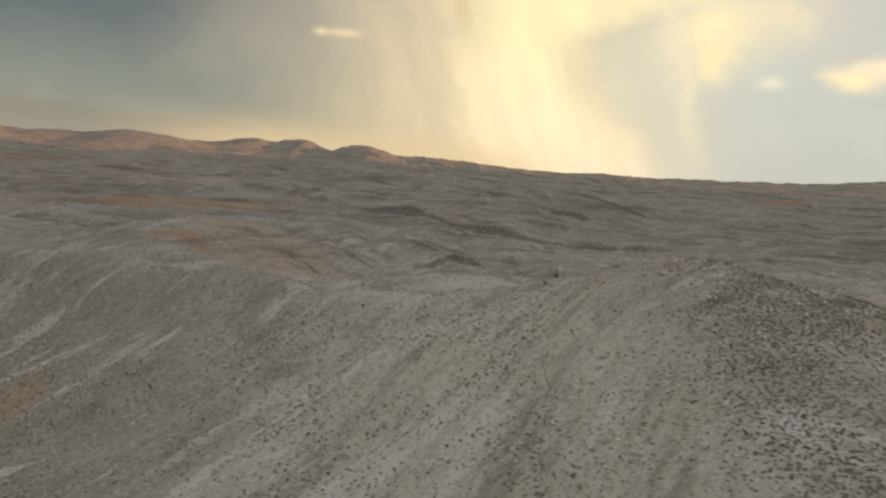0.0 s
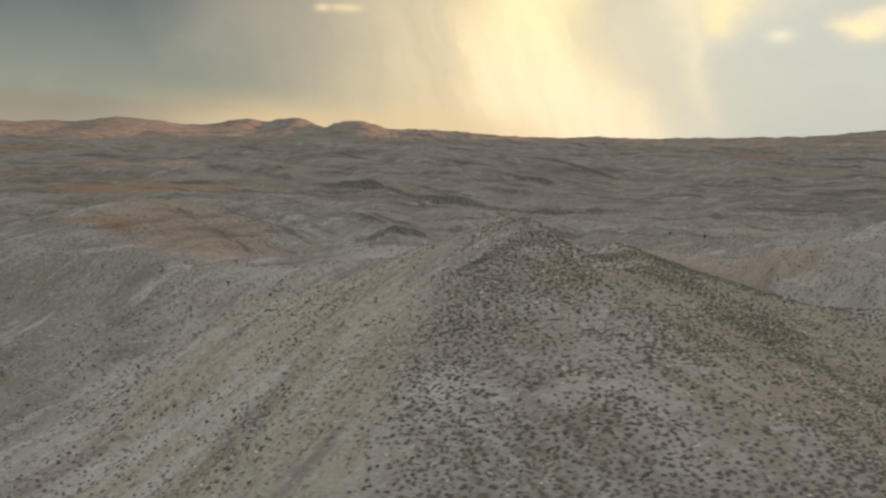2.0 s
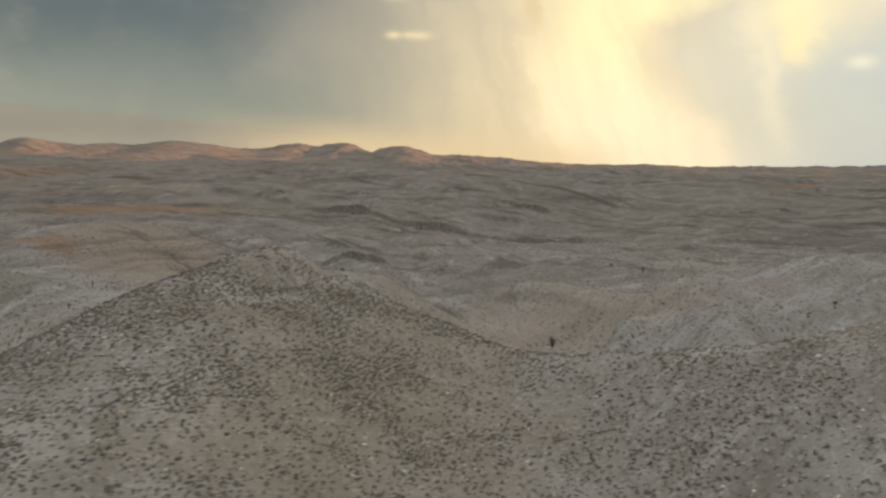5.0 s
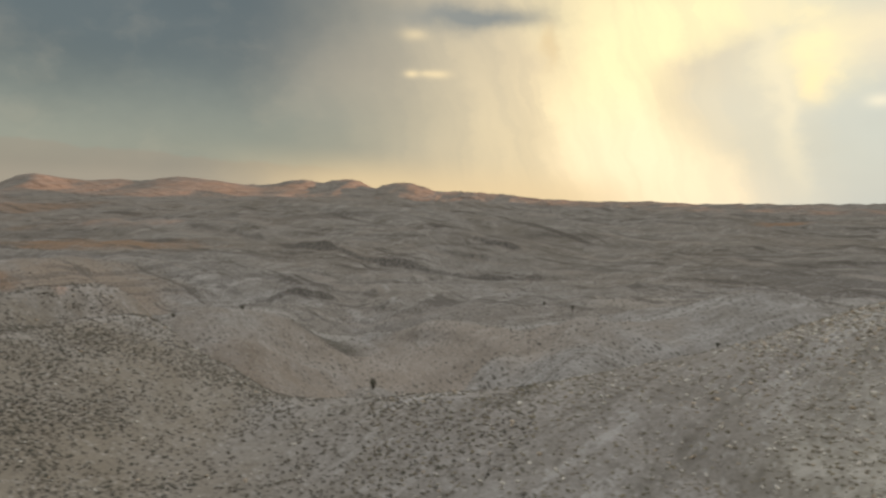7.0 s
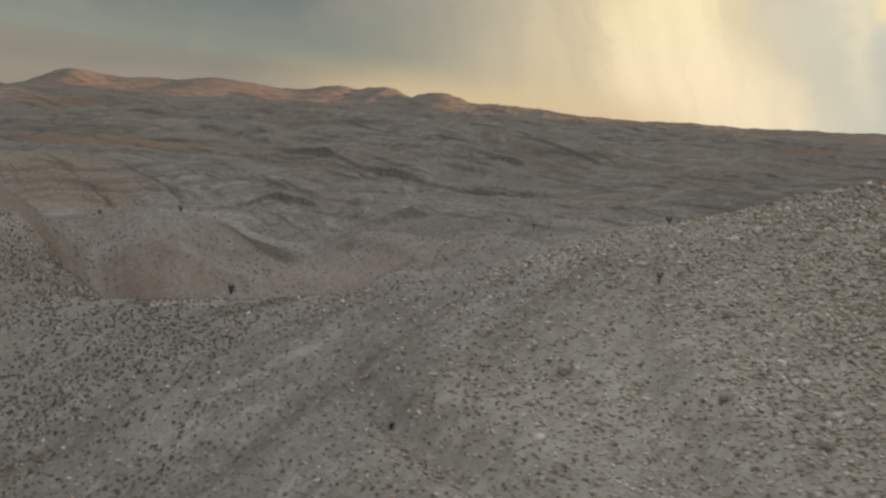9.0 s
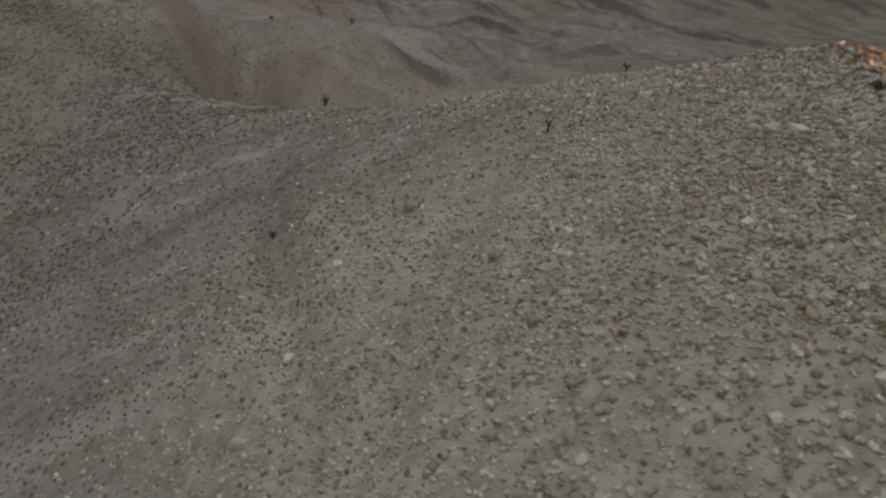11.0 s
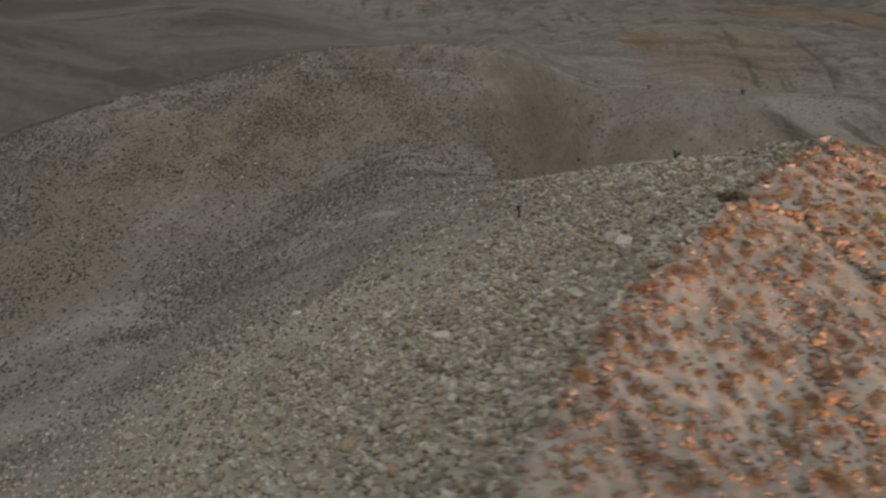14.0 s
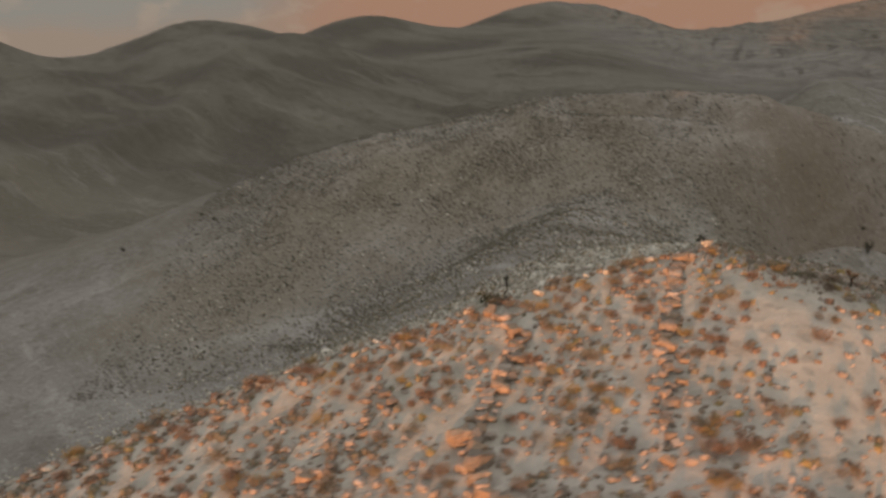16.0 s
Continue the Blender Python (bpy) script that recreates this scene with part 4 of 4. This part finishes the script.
# beds of rock: smallest and largest block, how loose, and the line they follow
LEDGES = [
    (0.6, 1.25, 0.12, [(234.2, 104.6), (232.6, 103.4), (231, 102.3), (229, 102)]),
    (0.45, 0.95, 0.1, [(229, 102), (227, 102.3), (225, 103), (222.5, 104), (220.3, 103)]),
    (0.7, 1.25, 0.15, [(231.4, 105.2), (232.6, 105), (233.8, 106.2)]),
    (0.42, 0.9, 0.14, [(216.2, 112), (219, 110.6), (221.5, 110), (223.2, 109.2), (225, 109)]),
    (0.3, 0.6, 0.3, [(225, 109), (227.2, 108.2), (230.2, 108)]),
    (0.35, 0.7, 0.25, [(225, 99), (228, 98), (229.3, 97), (231.2, 95.3), (234, 94.4)]),
    (0.3, 0.65, 0.35, [(232.6, 99.2), (235.2, 98)]),
    (0.2, 0.5, 0.55, [(229.5, 86.5), (224.8, 92.6), (220.6, 101)]),
]


def plant_crest():
    rng = random.Random(12)
    kinds = [
        ("desert_shrub", "dry rust-brown desert shrub on the stony crest", 260, 0.34, 0.38, 0.11),
        ("desert_shrub", "low ragged brown shrub on pale gravel", 260, 0.44, 0.28, 0.11),
        ("desert_shrub", "golden-yellow dry bush among tan stones", 300, 0.38, 0.4, 0.12),
        ("desert_shrub", "small twiggy grey-brown shrub on stony soil", 170, 0.26, 0.3, 0.1),
        ("desert_shrub", "broad olive-brown bush on the crest", 330, 0.5, 0.38, 0.13),
    ]
    models = [shrub(rng, *k) for k in kinds]
    spots = sown(216.5, 235, 88, 119, 0.66, lambda x, y: (0.55 + 0.27 * smooth(y, 92, 103)) * (shaded_side(x, y) < 1.0) * (1 - 0.9 * np.exp(-(((x - 225) / 7.5) ** 2 + ((y - 115.5) / 3.8) ** 4))), 41)
    spots = spots[np.min([edge_distance(spots[:, 0], spots[:, 1], bed[3]) for bed in LEDGES[:5]], axis=0) > 0.75]
    spots = spots[np.random.default_rng(5).permutation(len(spots))]
    rest = spots[300:]
    sizes = np.random.default_rng(6).uniform(0.28, 0.6, len(rest))
    scatter("small_scrub", SCRUBS, rest, sizes, 1.1 + 0 * sizes, SHRUB_LEAF, "small rusty scrub between the shrubs of the crest", "scrub", 42)
    spots = spots[:300]
    for k, (x, y) in enumerate(spots):
        j = k if k < 5 else rng.choices(range(5), (4, 4, 2, 3, 2))[0]
        s = rng.uniform(0.55, 1.0)
        at = pose(x, y, on_ground(x, y) - 0.02, rng.uniform(-6, 6), rng.uniform(-6, 6), rng.uniform(0, 360))
        if k < 5:
            models[j].matrix_basis = at @ Matrix.Diagonal((s, s, s, 1))
        else:
            copy_thing(models[j], at).scale = (s, s, s * rng.uniform(0.85, 1.1))


def boulder_shape(rng, flat):
    """A weathered block: an angular hull with worn edges, its faces broken into uneven facets."""
    bm = stone_shape(rng, flat, 9)
    sharp = [e for e in bm.edges if len(e.link_faces) == 2 and e.calc_face_angle(0) > 0.45]
    bmesh.ops.bevel(bm, geom=sharp, offset=0.05, segments=1, affect="EDGES", clamp_overlap=True)
    bmesh.ops.triangulate(bm, faces=bm.faces)
    bmesh.ops.subdivide_edges(bm, edges=[e for e in bm.edges if e.calc_length() > 0.2], cuts=1)
    for v in bm.verts:
        v.co += v.co.normalized() * rng.gauss(0, 0.022)
    bmesh.ops.triangulate(bm, faces=bm.faces)
    return bm


def lay_ledges():
    """Broken beds of sandstone that stand out along the crest, block by block."""
    rng = random.Random(17)
    shapes = []
    for k in range(9):
        bm = boulder_shape(rng, rng.uniform(0.5, 0.9))
        me = bpy.data.meshes.new("sandstone_block")
        bm.to_mesh(me)
        bm.free()
        me.materials.append(LEDGE)
        shapes.append(me)
    for low, high, loose, line in LEDGES:
        for (x0, y0), (x1, y1) in zip(line, line[1:]):
            run, lean = math.hypot(x1 - x0, y1 - y0), math.degrees(math.atan2(y1 - y0, x1 - x0))
            at = 0.0
            while at < run:
                s = 0.82 * (low + (high - low) * rng.random() ** 1.4)
                at += s * rng.uniform(0.46, 0.72) * (1 + loose)
                for row in (0, 1):
                    if row and rng.random() < 0.3:
                        continue
                    size = s * (0.65 if row else 1.0)
                    across = rng.gauss(0, loose) + row * rng.choice((-0.6, 0.6)) * s
                    f = at / run
                    x = x0 + (x1 - x0) * f - (y1 - y0) / run * across
                    y = y0 + (y1 - y0) * f + (x1 - x0) / run * across
                    ob = new("sandstone_block", rng.choice(shapes))
                    ob.matrix_basis = pose(x, y, on_ground(x, y) + 0.24 * size, rng.gauss(0, 9), rng.gauss(0, 9), lean + 90 + rng.gauss(0, 28))
                    ob.scale = (size * rng.uniform(0.9, 1.25), size * rng.uniform(0.85, 1.15), size * rng.uniform(0.75, 1.05))
                    tagged(ob, "large cracked tan sandstone block of the crest ledge" if size > 0.75 else "weathered tan sandstone block in a broken ledge", "rock", "blocks of the crest ledges")


def drop_boulders():
    """Single large blocks lying on the shaded slope under the crest."""
    rng = random.Random(23)
    shapes = []
    for k in range(6):
        bm = boulder_shape(rng, rng.uniform(0.45, 0.75))
        me = bpy.data.meshes.new("boulder")
        bm.to_mesh(me)
        bm.free()
        me.materials.append(STONE)
        shapes.append(me)
    spots = sown(186, 232, 62, 112, 4.2, lambda x, y: 0.5 * smooth(shaded_side(x, y), -1, 2), 35)
    for x, y in spots:
        s = 0.6 + 0.8 * rng.random() ** 2
        ob = new("boulder", rng.choice(shapes))
        ob.matrix_basis = pose(x, y, on_ground(x, y) + 0.12 * s, rng.gauss(0, 9), rng.gauss(0, 9), rng.uniform(0, 360))
        ob.scale = (s, s * rng.uniform(0.8, 1.1), s * rng.uniform(0.7, 1.0))
        tagged(ob, "large pale grey block lying among cobbles" if s > 1.1 else "grey angular block lying among cobbles", "boulder", "blocks on the shaded slope")


def limb(bm, a, b, ra, rb, sides=6):
    """A tapered branch from a to b."""
    axis = (b - a).normalized()
    u = axis.orthogonal().normalized()
    w = axis.cross(u)
    rings = []
    for centre, r in ((a, ra), (b, rb)):
        rings.append([bm.verts.new(centre + (u * math.cos(k / sides * math.tau) + w * math.sin(k / sides * math.tau)) * r) for k in range(sides)])
    for k in range(sides):
        bm.faces.new([rings[0][k], rings[0][(k + 1) % sides], rings[1][(k + 1) % sides], rings[1][k]])
    bm.faces.new(rings[1])
    bm.faces.new(rings[0][::-1])


def spiky_yucca(x, y, tall, heads, seed, label):
    """A small tree yucca: shaggy stem, a few arms, each with a head of stiff leaves."""
    rng = random.Random(seed)
    root = tagged(new("tree_yucca"), label, "yucca", "yuccas on the slopes")
    root.matrix_basis = pose(x, y, on_ground(x, y) - 0.05, 0, 0, rng.uniform(0, 360))
    trunk = bmesh.new()
    fork = Vector((rng.uniform(-0.06, 0.06), rng.uniform(-0.06, 0.06), 0.45)) * tall
    limb(trunk, Vector((0, 0, -0.1)), fork, 0.075 * tall, 0.06 * tall)
    ends = []
    for k in range(heads):
        a = k / heads * math.tau + rng.uniform(-0.4, 0.4)
        reach = (0.0 if heads == 1 else 0.2) * tall
        end = fork + Vector((math.cos(a) * reach, math.sin(a) * reach, rng.uniform(0.2, 0.4) * tall))
        limb(trunk, fork, end, 0.055 * tall, 0.05 * tall)
        ends.append((end, (end - fork).normalized()))
    part("trunk", trunk, TWIG, root, "shaggy grey-brown stem")
    for end, way in ends:
        crown = bmesh.new()
        for _ in range(70):
            d = Vector((rng.gauss(0, 1), rng.gauss(0, 1), rng.gauss(0, 1))).normalized() + way * 0.55
            start = end - way * rng.uniform(0, 0.16) * tall
            leaf_blade(crown, start, start + d.normalized() * 0.2 * tall * rng.uniform(0.7, 1.1), 0.02 * tall, rng)
        part("leaf_head", crown, YUCCA_LEAF, root)
    return root


def dark_bush(x, y, tall, wide, seed, label):
    """A dense evergreen bush: several limbs, and a crown of small leaf sprays with gaps."""
    rng = random.Random(seed)
    root = tagged(new("evergreen_bush"), label, "bush", "evergreen bushes")
    root.matrix_basis = pose(x, y, on_ground(x, y) - 0.05, 0, 0, rng.uniform(0, 360))
    wood, crown = bmesh.new(), bmesh.new()
    for k in range(7):
        a = k / 7 * math.tau + rng.uniform(-0.3, 0.3)
        r = wide * 0.5 * rng.uniform(0.35, 0.8)
        end = Vector((math.cos(a) * r, math.sin(a) * r, tall * rng.uniform(0.5, 0.85)))
        limb(wood, Vector((0, 0, -0.1)), end, 0.035 * tall, 0.012 * tall, 5)
        for _ in range(42):
            c = end * rng.uniform(0.4, 1.08) + Vector((rng.gauss(0, 0.1), rng.gauss(0, 0.1), rng.gauss(0, 0.09))) * wide
            c.z = max(c.z, 0.05 * tall)
            d = Vector((rng.gauss(0, 1), rng.gauss(0, 1), rng.gauss(0.4, 0.8))).normalized()
            leaf_blade(crown, c, c + d * 0.15 * wide * rng.uniform(0.6, 1.3), 0.045 * wide, rng)
    part("stem", wood, TWIG, root)
    part("crown", crown, YUCCA_LEAF, root)
    return root


def plant_single():
    small = "short dark tree yucca standing on the stony slope"
    for x, y, tall, heads, seed in (
        (196.6, 118.6, 1.35, 3, 1), (194.6, 104.8, 1.25, 2, 2), (142.6, 70.2, 1.2, 1, 3), (122.0, 60.0, 1.2, 2, 4), (217.0, 119.2, 1.0, 2, 5),
        (93.0, 58.5, 1.4, 2, 6), (14.0, 141.0, 1.5, 2, 7), (-28.0, 169.0, 1.6, 2, 8), (192.0, 235.0, 1.9, 2, 9), (202.0, 242.0, 2.4, 3, 10), (-23.0, 233.0, 1.8, 2, 16), (-73.0, 191.0, 1.7, 2, 17), (-24.0, 195.0, 1.4, 2, 18), (-2.0, 130.0, 1.2, 1, 19),
        (-21.0, 217.0, 2.0, 3, 11), (85.0, 179.0, 1.5, 2, 12), (-59.0, 293.0, 2.6, 3, 13), (155.0, 386.0, 3.2, 3, 14), (168.0, 372.0, 3.2, 3, 15),
    ):
        spiky_yucca(x, y, tall, heads, seed, small if tall < 2.2 else "dark tree yucca far off among the hills")
    for x, y, tall, wide, seed, label in (
        (116.2, 174.6, 3.0, 2.1, 21, "dense dark evergreen bush at the edge of the ochre bowl"), (170.5, 96.4, 0.9, 0.9, 22, "small green bush alone on the gravel slope"),
        (218.6, 102.9, 0.65, 1.7, 23, "low dark green bush in the shade of the crest"), (45.0, 281.0, 2.6, 2.4, 24, "round dark bush on the far side of the bowl"),
        (88.0, 41.5, 1.0, 1.1, 25, "small dark bush on the lower slope"), (92.0, 45.5, 1.0, 1.0, 26, "small dark bush on the lower slope"),
        (96.0, 26.0, 1.2, 1.3, 27, "small dark bush on the lower slope"), (64.0, 201.0, 1.3, 1.3, 28, "small dark bush on ochre clay"),
        (36.0, 247.0, 1.5, 1.6, 29, "small dark bush on ochre clay"), (23.0, 238.0, 1.2, 1.2, 30, "small dark bush on ochre clay"),
    ):
        dark_bush(x, y, tall, wide, seed, label)


plant_scrub()
strew_stones()
plant_single()
plant_crest()
lay_ledges()
drop_boulders()
